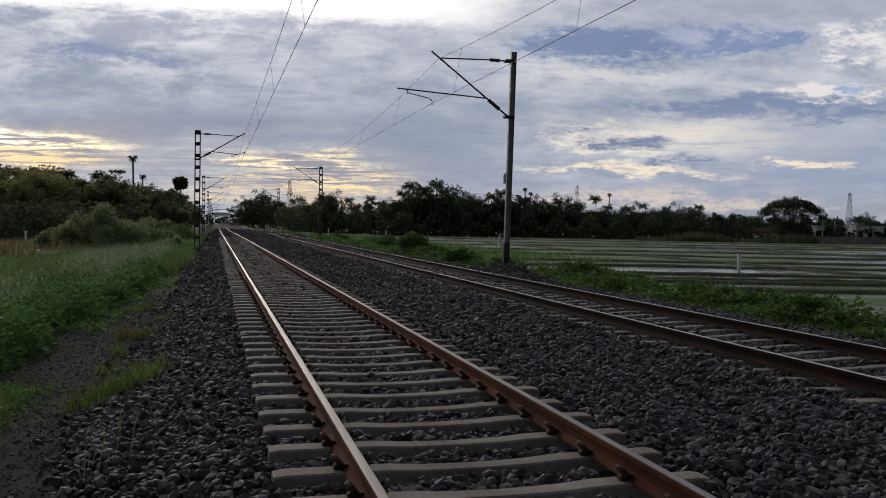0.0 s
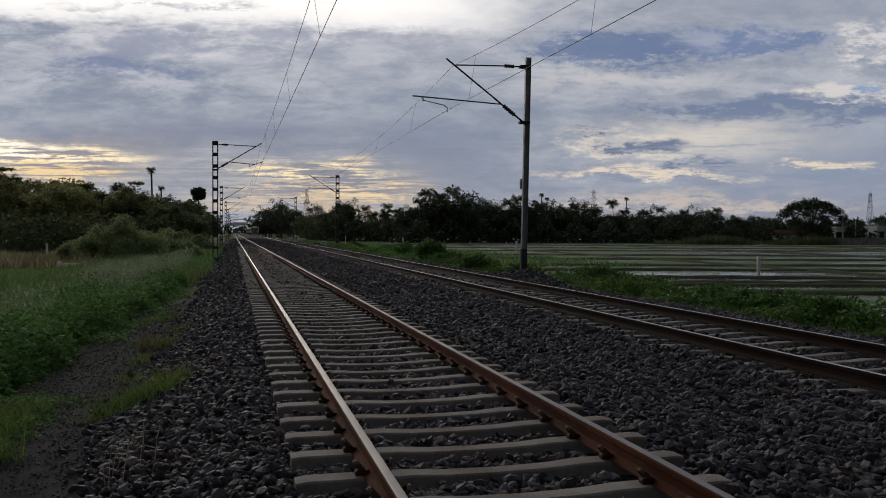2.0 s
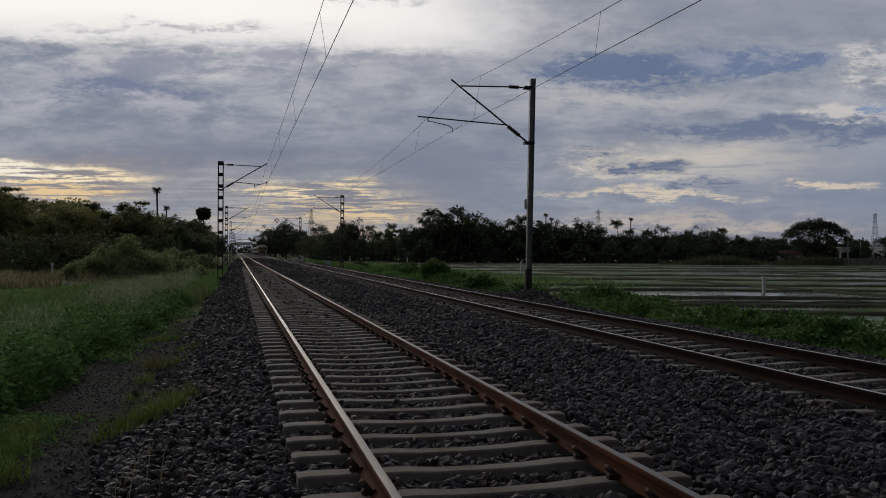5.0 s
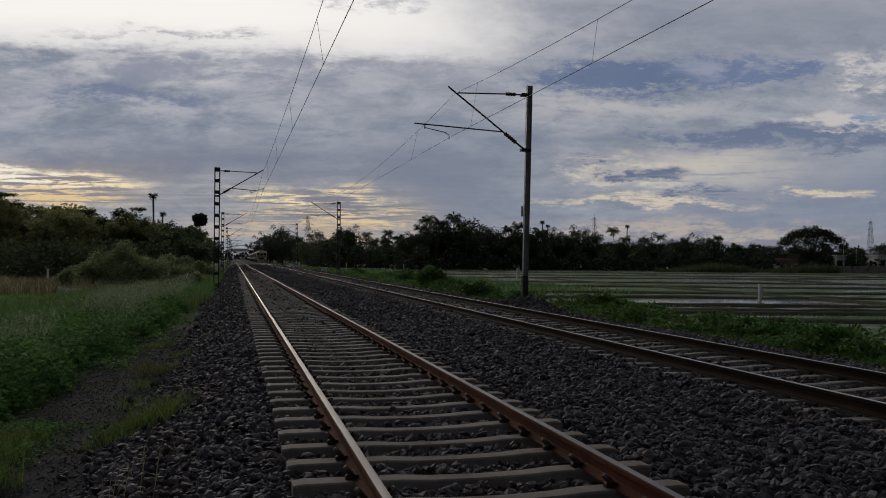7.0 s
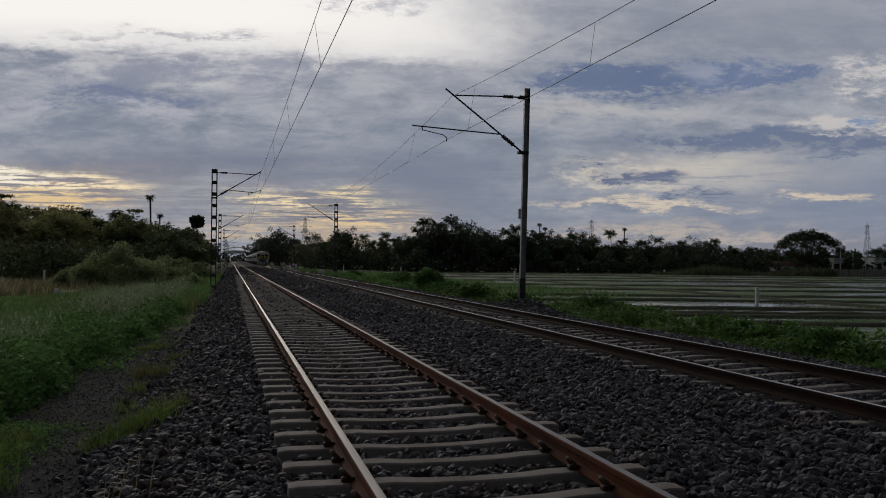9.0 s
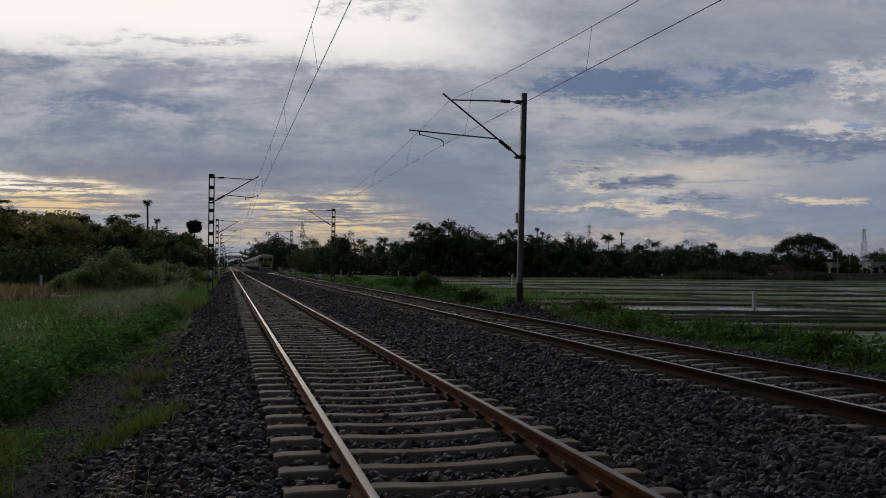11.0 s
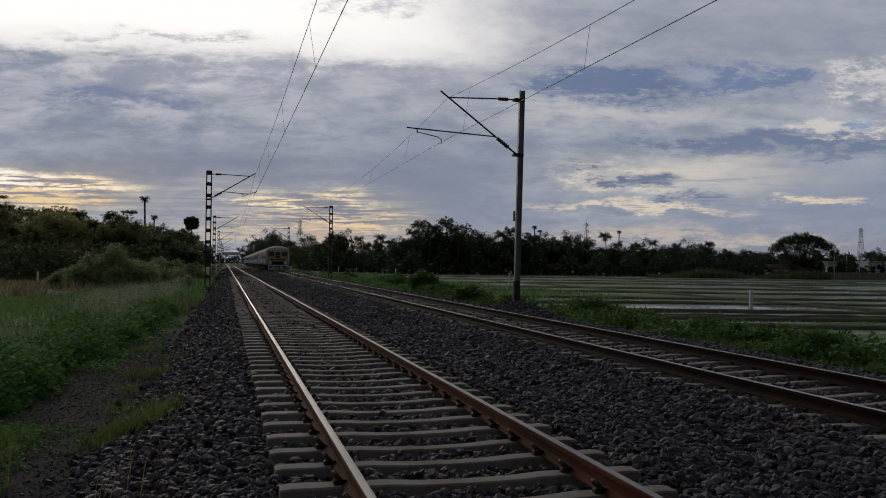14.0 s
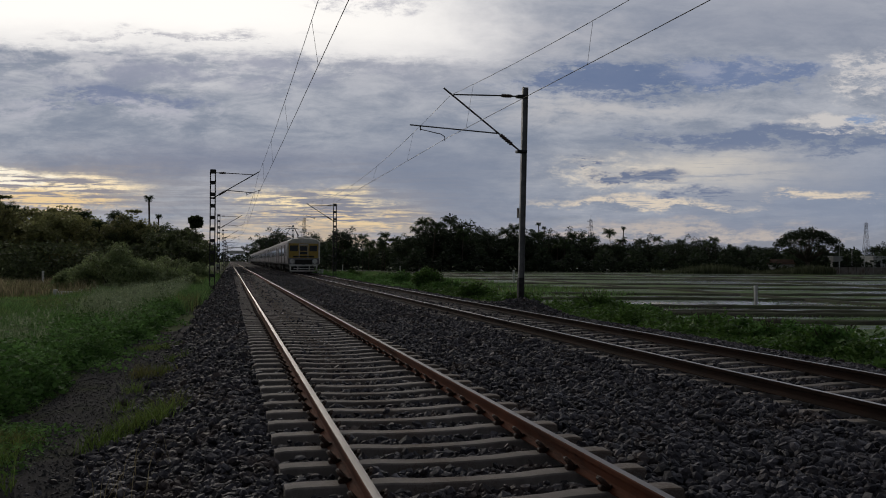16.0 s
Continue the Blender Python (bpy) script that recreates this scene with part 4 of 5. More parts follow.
# ---- trees ----
def tree_meshes(seed, h, w, n_leaf, leaf, base=0.3, flat=0.75, material="leaf"):
    """Trunk with limbs, and a crown of many leaf clumps, as two meshes."""
    global RNG
    keep, RNG = RNG, np.random.default_rng(seed)
    r = random.Random(seed)
    bm = bmesh.new()
    fork = h * base
    add_tube(bm, [(0, 0, -0.4), (0.05 * w * r.uniform(-1, 1), 0, fork * 0.5), (0, 0, fork), (0, 0, h * 0.7)], [0.035 * h, 0.026 * h, 0.022 * h, 0.006 * h], 8)
    ends = []
    for k in range(16):
        a = k * 2.4 + r.uniform(-0.4, 0.4)
        reach = w / 2 * r.uniform(0.35, 0.95)
        z1 = h * r.uniform(base + 0.12, 0.92)
        z1 = min(z1, h * (1 - 0.45 * (reach / (w / 2)) ** 2) * 0.95)
        s = Vector((0, 0, r.uniform(fork * 0.8, h * 0.5)))
        e = Vector((math.cos(a) * reach, math.sin(a) * reach, z1))
        mid = (s + e) / 2 + Vector((0, 0, -0.05 * h))
        add_tube(bm, [s, mid, e], [0.012 * h, 0.008 * h, 0.003 * h], 5)
        ends.append(e)
    ends.append(Vector((0, 0, h * 0.86)))
    trunk = bm_mesh("trunk", bm, M["bark"], True)
    c = []
    per = n_leaf // (len(ends) * 4)
    for e in ends:
        for _ in range(4):
            o = np.array(e) + RNG.normal(0, 1, 3) * np.array([w * 0.085, w * 0.085, h * 0.06])
            rad = w * RNG.uniform(0.08, 0.16)
            d = RNG.normal(size=(per, 3))
            d /= np.linalg.norm(d, axis=1)[:, None]
            c.append(o + d * rad * RNG.random((per, 1)) ** 0.45 * np.array([1, 1, flat]))
    c = np.concatenate(c)
    c[:, 2] = np.clip(c[:, 2], h * base * 0.5, h * 1.02)
    v, f = leaves(c, leaf, 0.6, 1.3)
    RNG = keep
    return trunk, mesh_np("crown", v, f, M[material])


def umbrella_meshes(seed):
    """Short trunk, spreading limbs and a wide domed crown with a flat underside."""
    rng, r = np.random.default_rng(seed), random.Random(seed)
    bm = bmesh.new()
    add_tube(bm, [(0, 0, -0.4), (0.1, 0, 1.6), (0, 0, 3.2)], [0.75, 0.55, 0.5], 10)
    c = []
    for k in range(70):
        a, q = k * 2.4, math.sqrt((k + 0.5) / 70)
        x, y = math.cos(a) * q * 7.6, math.sin(a) * q * 7.6
        z = 5.6 + 5.6 * math.sqrt(max(0.0, 1 - q * q * 0.97)) + r.uniform(-0.7, 0.3)
        if k % 4 == 0:
            add_tube(bm, [(0, 0, 2.9), (x * 0.5, y * 0.5, 3.2 + z * 0.28), (x * 0.92, y * 0.92, z - 0.7)], [0.26, 0.15, 0.05], 6)
        d = rng.normal(size=(130, 3))
        d /= np.linalg.norm(d, axis=1)[:, None]
        c.append(np.array([x, y, z - 0.5]) + d * rng.random((130, 1)) ** 0.4 * np.array([1.5, 1.5, 0.95]))
    v, f = leaves(np.concatenate(c), 0.30, 0.6, 1.3)
    return bm_mesh("trunk", bm, M["bark"], True), mesh_np("crown", v, f, M["leaf_far"])


def round_meshes(seed):
    """Slim trunk with a small round crown of leaf clumps."""
    rng = np.random.default_rng(seed)
    bm = bmesh.new()
    add_tube(bm, [(0, 0, -0.4), (0.15, 0, 4), (0, 0, 8.4)], [0.16, 0.11, 0.05], 8)
    c = []
    for _ in range(30):
        d = rng.normal(size=3)
        o = np.array([0, 0, 8.3]) + d / np.linalg.norm(d) * np.array([0.78, 0.78, 0.68]) * rng.random() ** 0.5
        add_tube(bm, [(0, 0, 7.7), tuple(o)], [0.035, 0.012], 5)
        q = rng.normal(size=(90, 3))
        q /= np.linalg.norm(q, axis=1)[:, None]
        c.append(o + q * 0.36 * rng.random((90, 1)) ** 0.4)
    c = np.concatenate(c)
    u = rng.normal(size=c.shape) * 0.16
    w = rng.normal(size=c.shape) * 0.12
    v = np.stack([c - u, c + w, c + u, c - w], 1).reshape(-1, 3)
    return bm_mesh("trunk", bm, M["bark"], True), mesh_np("crown", v, np.arange(len(v)).reshape(-1, 4), M["leaf_shady"])


def make_tree(name, label, meshes, m, group=""):
    th = empty(name, m)
    tagged(th, label, "tree", group)
    child("trunk", meshes[0], th)
    child("crown", meshes[1], th)
    return th


def palm_meshes(seed, h, fronds=20, size=3.2, droop=1.0):
    global RNG
    keep, RNG = RNG, np.random.default_rng(seed)
    r = random.Random(seed)
    bm = bmesh.new()
    bx, by = r.uniform(-0.06, 0.06) * h, r.uniform(-0.06, 0.06) * h
    pts = [(bx * t * t, by * t * t, h * t - (0.4 if t == 0 else 0)) for t in (0, 0.25, 0.5, 0.75, 1.0)]
    add_tube(bm, pts, [0.20, 0.15, 0.13, 0.12, 0.13], 8)
    trunk = bm_mesh("trunk", bm, M["bark"], True)
    vs, fs = [], []
    for k in range(fronds):
        a = k * 2.399 + r.uniform(-0.3, 0.3)
        el = r.uniform(-0.5, 1.25)
        L = size * r.uniform(0.75, 1.1)
        p = np.array([bx, by, h])
        ux, uy = math.cos(a), math.sin(a)
        segs = 11
        for i in range(segs):
            t = i / segs
            ang = el - droop * 1.5 * t * t - 0.15 * t
            step = np.array([ux * math.cos(ang), uy * math.cos(ang), math.sin(ang)]) * L / segs
            wl = size * 0.26 * (0.35 + math.sin(math.pi * min(1, 0.12 + t * 0.92)))
            for s in (-1, 1):
                side = np.array([-uy * s, ux * s, -0.75 + r.uniform(-0.35, 0.2)]) * wl + step * 1.4
                i0 = len(vs)
                vs += [p, p + step * 0.55, p + side + step * 0.3, p + side * 0.98]
                fs.append((i0, i0 + 1, i0 + 2, i0 + 3))
            p = p + step
    RNG = keep
    return trunk, mesh_np("crown", vs, fs, M["palm"])


def px_place(a, y):
    """Place on the plan in the direction a (hundredths, from the line's heading) at the distance y down the line."""
    w = math.atan(a / 100) + HEAD
    return -1.76 + y * math.tan(w), y


def woods():
    # the same four trees twice: glare in the leaf colour, then without it
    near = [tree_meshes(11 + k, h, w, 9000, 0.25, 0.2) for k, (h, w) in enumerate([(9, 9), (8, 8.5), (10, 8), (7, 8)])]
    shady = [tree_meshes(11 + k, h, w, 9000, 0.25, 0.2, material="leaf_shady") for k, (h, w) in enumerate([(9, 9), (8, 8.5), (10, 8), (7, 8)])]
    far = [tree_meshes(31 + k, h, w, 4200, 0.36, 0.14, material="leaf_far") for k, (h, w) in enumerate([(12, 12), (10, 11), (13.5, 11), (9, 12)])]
    # the far trees again in a lighter leaf, aerial haze put into the colour
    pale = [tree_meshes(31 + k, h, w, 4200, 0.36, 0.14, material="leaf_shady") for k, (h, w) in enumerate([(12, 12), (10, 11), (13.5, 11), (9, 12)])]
    palms = [palm_meshes(51 + k, h) for k, h in enumerate((11, 13, 14.5, 9.5))]
    small_palm = [palm_meshes(81 + k, h, 26, 1.5, 0.75) for k, h in enumerate((9.8, 9.0))]
    areca = [palm_meshes(71 + k, h, 22, 0.85, 1.1) for k, h in enumerate((11.2, 9.5))]
    r = random.Random(21)
    # the grove on the side of the near track
    for k in range(44):
        y = r.uniform(96, 150)
        a = r.uniform(-58, -29.5 + (y - 96) * 0.02)
        x, y = px_place(a, y)
        if x > -7.5:
            continue
        k_mesh = r.randrange(4)
        top = float(np.interp(a, [-56, -50, -42, -37, -33, -29], [11.4, 10.6, 9.5, 9.0, 8.6, 7.6])) * (0.55 + 0.45 * y / 122)
        s = top / (9, 8, 10, 7)[k_mesh] * r.uniform(0.66, 0.98)
        # bearing decides which crowns carry the painted glare, not the kind of tree
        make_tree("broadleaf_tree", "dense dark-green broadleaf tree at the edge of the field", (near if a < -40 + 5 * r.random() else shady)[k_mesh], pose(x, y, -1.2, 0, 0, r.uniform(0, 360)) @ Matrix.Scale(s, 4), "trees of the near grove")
    for a, y, h in ((-34.6, 124, 1.0), (-33.6, 120, 0.76)):
        x, y = px_place(a, y)
        make_tree("areca_palm", "slender areca palm rising above the grove", areca[0], pose(x, y, -1.2, 0, 0, r.uniform(0, 360)) @ Matrix.Scale(h, 4), "slender palms")
    for k in range(15):
        x, y = px_place(-57 + 26 * (k + r.uniform(0.1, 0.9)) / 15, r.uniform(108, 134))
        make_tree("coconut_palm", "coconut palm among the trees of the grove", small_palm[k % 2], pose(x, y, -1.2, 0, 0, r.uniform(0, 360)) @ Matrix.Scale(r.uniform(0.80, 1.0) * (1.0 if k < 5 else 0.86 if k < 11 else 0.76), 4), "coconut palms")
    for k in range(16):
        x, y = px_place(-38.5 + 10.3 * (k + r.random()) / 16, r.uniform(138, 185))
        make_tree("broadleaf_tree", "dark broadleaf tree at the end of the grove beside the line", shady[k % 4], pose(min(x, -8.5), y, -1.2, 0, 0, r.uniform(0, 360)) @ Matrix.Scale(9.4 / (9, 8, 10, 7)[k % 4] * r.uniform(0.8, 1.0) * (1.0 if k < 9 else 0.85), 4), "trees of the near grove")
    x, y = px_place(-29.2, 120)
    make_tree("round_tree", "slim tree with a round dark crown beside the line", round_meshes(91), pose(x, y, -1.75), "")
    # along the line into the distance, both sides
    for k in range(40):
        y = 150 * (1.045 ** k)
        x = -9 - r.uniform(0, 14) - 0.015 * y
        make_tree("broadleaf_tree", "dark broadleaf tree beside the distant line", r.choice(far), pose(x, y, -1.2, 0, 0, r.uniform(0, 360)) @ Matrix.Scale(r.uniform(0.6, 0.85), 4), "trees along the line")
    for k in range(30):
        y = 250 + 16 * k
        x = (13.5 if y < 380 else 11.5) + r.uniform(0, 26) + 0.004 * y
        make_tree("broadleaf_tree", "dark broadleaf tree beside the distant line", r.choice(far), pose(x, y, -1.2, 0, 0, r.uniform(0, 360)) @ Matrix.Scale(r.uniform(0.8, 1.1), 4), "trees along the line")
    for x, y, k in ((14, 430, 1.15), (20, 445, 1.4), (27, 450, 1.35), (33, 440, 1.15), (23, 470, 1.5), (38, 455, 1.0), (12.5, 520, 1.2), (17, 470, 1.25)):
        make_tree("broadleaf_tree", "tall dark broadleaf tree beside the distant line", r.choice(far), pose(x, y, -1.2, 0, 0, 37 * x) @ Matrix.Scale(k, 4), "trees along the line")
    n = 5000
    c = np.stack([RNG.uniform(-160, 260, n), RNG.uniform(1080, 1120, n), -1.2 + RNG.random(n) * (9 + 4 * np.sin(np.arange(n)))], 1)
    v, f = leaves(c, 3.0, 0.7, 1.2)
    tagged(new("far_woods", mesh_np("far_woods", v, f, M["leaf_far"])), "distant dark woods closing the end of the line", "woods", kind="stuff")
    # the far belt behind the paddies
    def tops(a):
        return np.interp(a, [-24, -19, -15, -10, -6, -2, 2, 6, 14, 20, 26, 33, 40, 50, 60], [0.75, 0.98, 0.80, 0.72, 0.85, 1.15, 1.18, 1.02, 0.98, 0.94, 0.86, 0.74, 0.72, 0.66, 0.62])
    for k in range(170):
        a = -24 + 84 * (k + r.uniform(-0.5, 0.5)) / 170
        y = r.uniform(250, 300) if a < -6 else r.uniform(212, 262)
        x, y = px_place(a, y)
        y = y if a < 15 else y * (1 - 0.0035 * (a - 15))
        x, y = px_place(a, y)
        if x < 19:
            continue
        s = float(tops(a)) * r.uniform(0.74, 1.0)
        # crowns left of this bearing have distance haze painted in as lighter leaves
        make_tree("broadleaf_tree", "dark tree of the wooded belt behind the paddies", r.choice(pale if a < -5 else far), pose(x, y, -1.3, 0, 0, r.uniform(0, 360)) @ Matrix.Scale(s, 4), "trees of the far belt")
    for k in range(64):
        a = -14 + 70 * (k + r.uniform(-0.5, 0.5)) / 64
        y = r.uniform(205, 255) * (1 if a < 15 else 1 - 0.0035 * (a - 15))
        x, y = px_place(a, y)
        s = float(tops(a)) * r.uniform(0.66, 0.86)
        make_tree("coconut_palm", "coconut palm rising from the wooded belt", r.choice(palms), pose(x, y, -1.3, 0, 0, r.uniform(0, 360)) @ Matrix.Scale(s, 4), "coconut palms")
    for a, y, s in ((11.6, 220, 1.18), (12.2, 224, 1.1), (21.6, 222, 1.12), (-8.6, 215, 0.75), (-7.0, 215, 0.8)):
        x, y = px_place(a, y)
        make_tree("areca_palm", "tall slender palm standing above the wooded belt", areca[0] if s > 1 else palms[3], pose(x, y, -1.3, 0, 0, 40 * a) @ Matrix.Scale(s, 4), "slender palms")
    # undergrowth that closes the belt
    n = 24000
    a = RNG.uniform(-26, 62, n)
    y = np.where(a < -6, RNG.uniform(232, 262, n), RNG.uniform(200, 225, n)) * np.where(a > 15, 1 - 0.0035 * (a - 15), 1)
    w = np.arctan(a / 100) + HEAD
    c = np.stack([-1.76 + y * np.tan(w), y, -1.2 + 6.6 * RNG.random(n) ** 0.8 * (0.7 + 0.3 * np.sin(a * 1.7))], 1)
    c = c[c[:, 0] > 19]
    v, f = leaves(c, 0.75, 0.7, 1.2)
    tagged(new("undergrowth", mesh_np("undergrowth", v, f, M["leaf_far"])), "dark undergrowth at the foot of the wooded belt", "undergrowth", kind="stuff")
    n = 9000
    a = RNG.uniform(-60, -30, n)
    y = RNG.uniform(92, 112, n)
    w = np.arctan(a / 100) + HEAD
    c = np.stack([-1.76 + y * np.tan(w), y, -1.2 + 4.2 * RNG.random(n)], 1)
    c = c[c[:, 0] < -8]
    v, f = leaves(np.repeat(c, 2, 0) + RNG.normal(0, 0.3, (2 * len(c), 3)), 0.26, 0.7, 1.2)
    tagged(new("undergrowth", mesh_np("undergrowth", v, f, M["leaf_shady"])), "dark undergrowth at the foot of the grove", "undergrowth", kind="stuff")
    # the wide rain tree at the edge of the belt
    x, y = px_place(43.6, 180)
    make_tree("rain_tree", "wide umbrella-shaped rain tree with a dark crown", umbrella_meshes(95), pose(x, y, -1.3), "")


def bush_mesh(seed, w, d, h, n, leaf, material):
    global RNG
    keep, RNG = RNG, np.random.default_rng(seed)
    r = random.Random(seed)
    c = []
    k = 44
    for _ in range(k):
        a, q = r.uniform(0, math.tau), math.sqrt(r.random()) * 0.82
        top = h * (1 - 0.72 * q * q) * r.uniform(0.5, 0.95)
        o = np.array([math.cos(a) * q * w / 2, math.sin(a) * q * d / 2, top * r.uniform(0.45, 0.86)])
        dd = RNG.normal(size=(n // k, 3))
        dd /= np.linalg.norm(dd, axis=1)[:, None]
        c.append(o + dd * RNG.random((n // k, 1)) ** 0.4 * np.array([w * 0.125, d * 0.125, h * 0.18]))
    c = np.concatenate(c)
    c[:, 2] = np.abs(c[:, 2])
    v, f = leaves(c, leaf, 0.7, 1.5)
    crown = mesh_np("foliage", v, f, M[material])
    bm = bmesh.new()
    for _ in range(9):
        a, q = r.uniform(0, math.tau), r.uniform(0.2, 0.6)
        add_tube(bm, [(math.cos(a) * 0.1, math.sin(a) * 0.1, -0.2), (math.cos(a) * q * w * 0.25, math.sin(a) * q * d * 0.25, h * 0.4), (math.cos(a) * q * w / 2, math.sin(a) * q * d / 2, h * 0.8)], [0.04, 0.025, 0.01], 5)
    RNG = keep
    return bm_mesh("branching_stem", bm, M["bark"]), crown


def make_bush(label, x, y, w, d, h, n, leaf, seed, material="bush"):
    st, fo = bush_mesh(seed, w, d, h, n, leaf, material)
    th = empty("bush", pose(x, y, float(gz(x, y)) - 0.05))
    tagged(th, label, "bush", "bushes beside the line")
    child("branching_stem", st, th)
    child("foliage", fo, th)


def bushes():
    B = "large rounded green bush at the edge of the verge"
    for i, (x, y, w, h) in enumerate([(-10.6, 70, 7.6, 4.7), (-13.2, 73, 5, 3.0), (-6.9, 74, 4.6, 3.0), (-5.6, 84, 4.2, 2.7), (-7.9, 88, 6, 3.5), (-5.4, 97, 4.0, 2.6), (-8.6, 78, 5, 3.2), (-4.9, 64, 2.6, 1.5)]):
        make_bush(B, x, y, w, w * 0.8, h, int(2400 * w), 0.13, 200 + i)
    G = "leafy green bush among the weeds beside the ballast"
    for i, (x, y, w, h) in enumerate([(16.3, 39.5, 3.2, 1.5), (14.4, 31, 2.4, 1.0), (12.8, 62, 3.2, 2.6), (12.4, 55, 2.4, 1.4), (12.4, 48, 2.6, 1.3), (12.0, 68, 3, 1.7), (12.6, 41, 2.6, 1.0), (13.0, 76, 3.5, 1.9), (14.1, 26, 2.4, 1.1), (13.3, 21, 2.2, 1.05), (12.4, 17.6, 1.8, 0.95), (13.4, 18.6, 2.0, 1.1), (13.9, 23.5, 2.2, 1.1), (15, 92, 4, 1.8), (13.5, 110, 4, 1.6)]):
        make_bush(G, x, y, w, w * 0.8, h, int(2000 * w), 0.085 if y < 45 else 0.11, 230 + i, "weed_dark" if y > 35 and i % 2 == 0 else "weed")


woods()
bushes()


# ---- small things beside the line ----
def make_post(x, y, h=1.15):
    th = empty("boundary_post", pose(x, y, float(gz(x, y)) - 0.05))
    tagged(th, "pale weathered concrete boundary post at the paddy's edge", "concrete post", "boundary posts")
    bm = bmesh.new()
    add_box(bm, (-0.085, -0.085, -0.3), (0.085, 0.085, h - 0.12), 0.02)
    for k in range(8):
        add_box(bm, (-0.093, -0.093, h * k / 9), (0.093, 0.093, h * k / 9 + 0.02), 0.006)
    part("shaft", bm, M["white"], th)
    bm = bmesh.new()
    add_box(bm, (-0.105, -0.105, h - 0.12), (0.105, 0.105, h), 0.025)
    part("cap", bm, M["white"], th)


for _x, _y, _h in ((31.0, 47.6, 1.3), (31.2, 96, 1.75), (28.0, 150, 1.8), (24, 200, 1.8), (-18.9, 86, 1.5), (52, 215, 2.0), (26, 120, 1.3)):
    make_post(_x, _y, _h)


def make_parapet(x, y):
    th = empty("culvert_parapet", pose(x, y, -1.2, 0, 0, 8))
    tagged(th, "low whitewashed culvert parapet in the field", "parapet")
    bm = bmesh.new()
    add_box(bm, (-0.8, -0.12, 0), (0.8, 0.12, 0.42), 0.02)
    part("wall", bm, M["white"], th)
    for q in (-1, 1):
        bm = bmesh.new()
        add_box(bm, (q * 0.8 - 0.14, -0.14, 0), (q * 0.8 + 0.14, 0.14, 0.55), 0.02)
        part("pillar", bm, M["white"], th)


make_parapet(-12.7, 63)


def make_cabinet(x, y, w, h):
    th = empty("trackside_cabinet", pose(x, y, -0.75))
    tagged(th, "small pale metal trackside equipment cabinet", "cabinet", "trackside cabinets")
    bm = bmesh.new()
    add_box(bm, (-w / 2, -0.3, 0), (w / 2, 0.3, h), 0.02)
    part("body", bm, M["white"], th)
    bm = bmesh.new()
    add_box(bm, (-w / 2 - 0.05, -0.36, h), (w / 2 + 0.05, 0.36, h + 0.06), 0.015)
    part("lid", bm, M["paint"], th)
    bm = bmesh.new()
    add_box(bm, (-w / 2 + 0.08, -0.325, 0.12), (w / 2 - 0.08, -0.302, h - 0.1), 0.01)
    part("door", bm, M["paint"], th)


for _x, _y, _w, _h in ((9.3, 108, 0.75, 1.0), (10.2, 168, 0.9, 1.4), (9.4, 172, 0.7, 1.1), (-4.6, 190, 0.8, 1.3)):
    make_cabinet(_x, _y, _w, _h)


def make_pylon(a, y, h):
    """Lattice power pylon."""
    x, y = px_place(a, y)
    th = empty("power_pylon", pose(x, y, -1.3, 0, 0, 25))
    tagged(th, "distant lattice steel power pylon with three crossarms", "pylon", "power pylons")
    def half(t):
        return h * (0.075 * (1 - t) ** 1.4 + 0.016)
    def corner(i, t):
        s = half(t)
        return Vector(((s, s, 0), (-s, s, 0), (-s, -s, 0), (s, -s, 0))[i]) + Vector((0, 0, h * t))
    lev = [0, 0.16, 0.30, 0.43, 0.55, 0.66, 0.76, 0.86, 0.95]
    rr = max(0.035, h * 0.0018)
    for i in range(4):
        bm = bmesh.new()
        add_tube(bm, [corner(i, t) for t in lev], rr * 1.3, 4)
        part("leg", bm, M["dark"], th)
    bm = bmesh.new()
    for t0, t1 in zip(lev, lev[1:]):
        for i in range(4):
            j = (i + 1) % 4
            add_tube(bm, [corner(i, t0), corner(j, t1)], rr * 0.7, 4)
            add_tube(bm, [corner(j, t0), corner(i, t1)], rr * 0.7, 4)
            add_tube(bm, [corner(i, t1), corner(j, t1)], rr * 0.7, 4)
    add_tube(bm, [(0, 0, h * 0.95), (0, 0, h * 1.03)], rr, 4)
    part("bracing", bm, M["dark"], th)
    for t in (0.66, 0.78, 0.90):
        L = h * (0.17 - 0.05 * (t - 0.66) / 0.24)
        bm = bmesh.new()
        for s in (-1, 1):
            for q in (-1, 1):
                add_tube(bm, [(s * half(t), q * half(t), h * t), (s * L, 0, h * t + h * 0.008)], rr * 0.8, 4)
            add_tube(bm, [(0, 0, h * (t + 0.035)), (s * L, 0, h * t + h * 0.008)], rr * 0.7, 4)
        part("crossarm", bm, M["dark"], th)


for _a, _y, _h in ((-16.3, 420, 25), (17.8, 470, 30), (50.6, 300, 21)):
    make_pylon(_a, _y, _h)


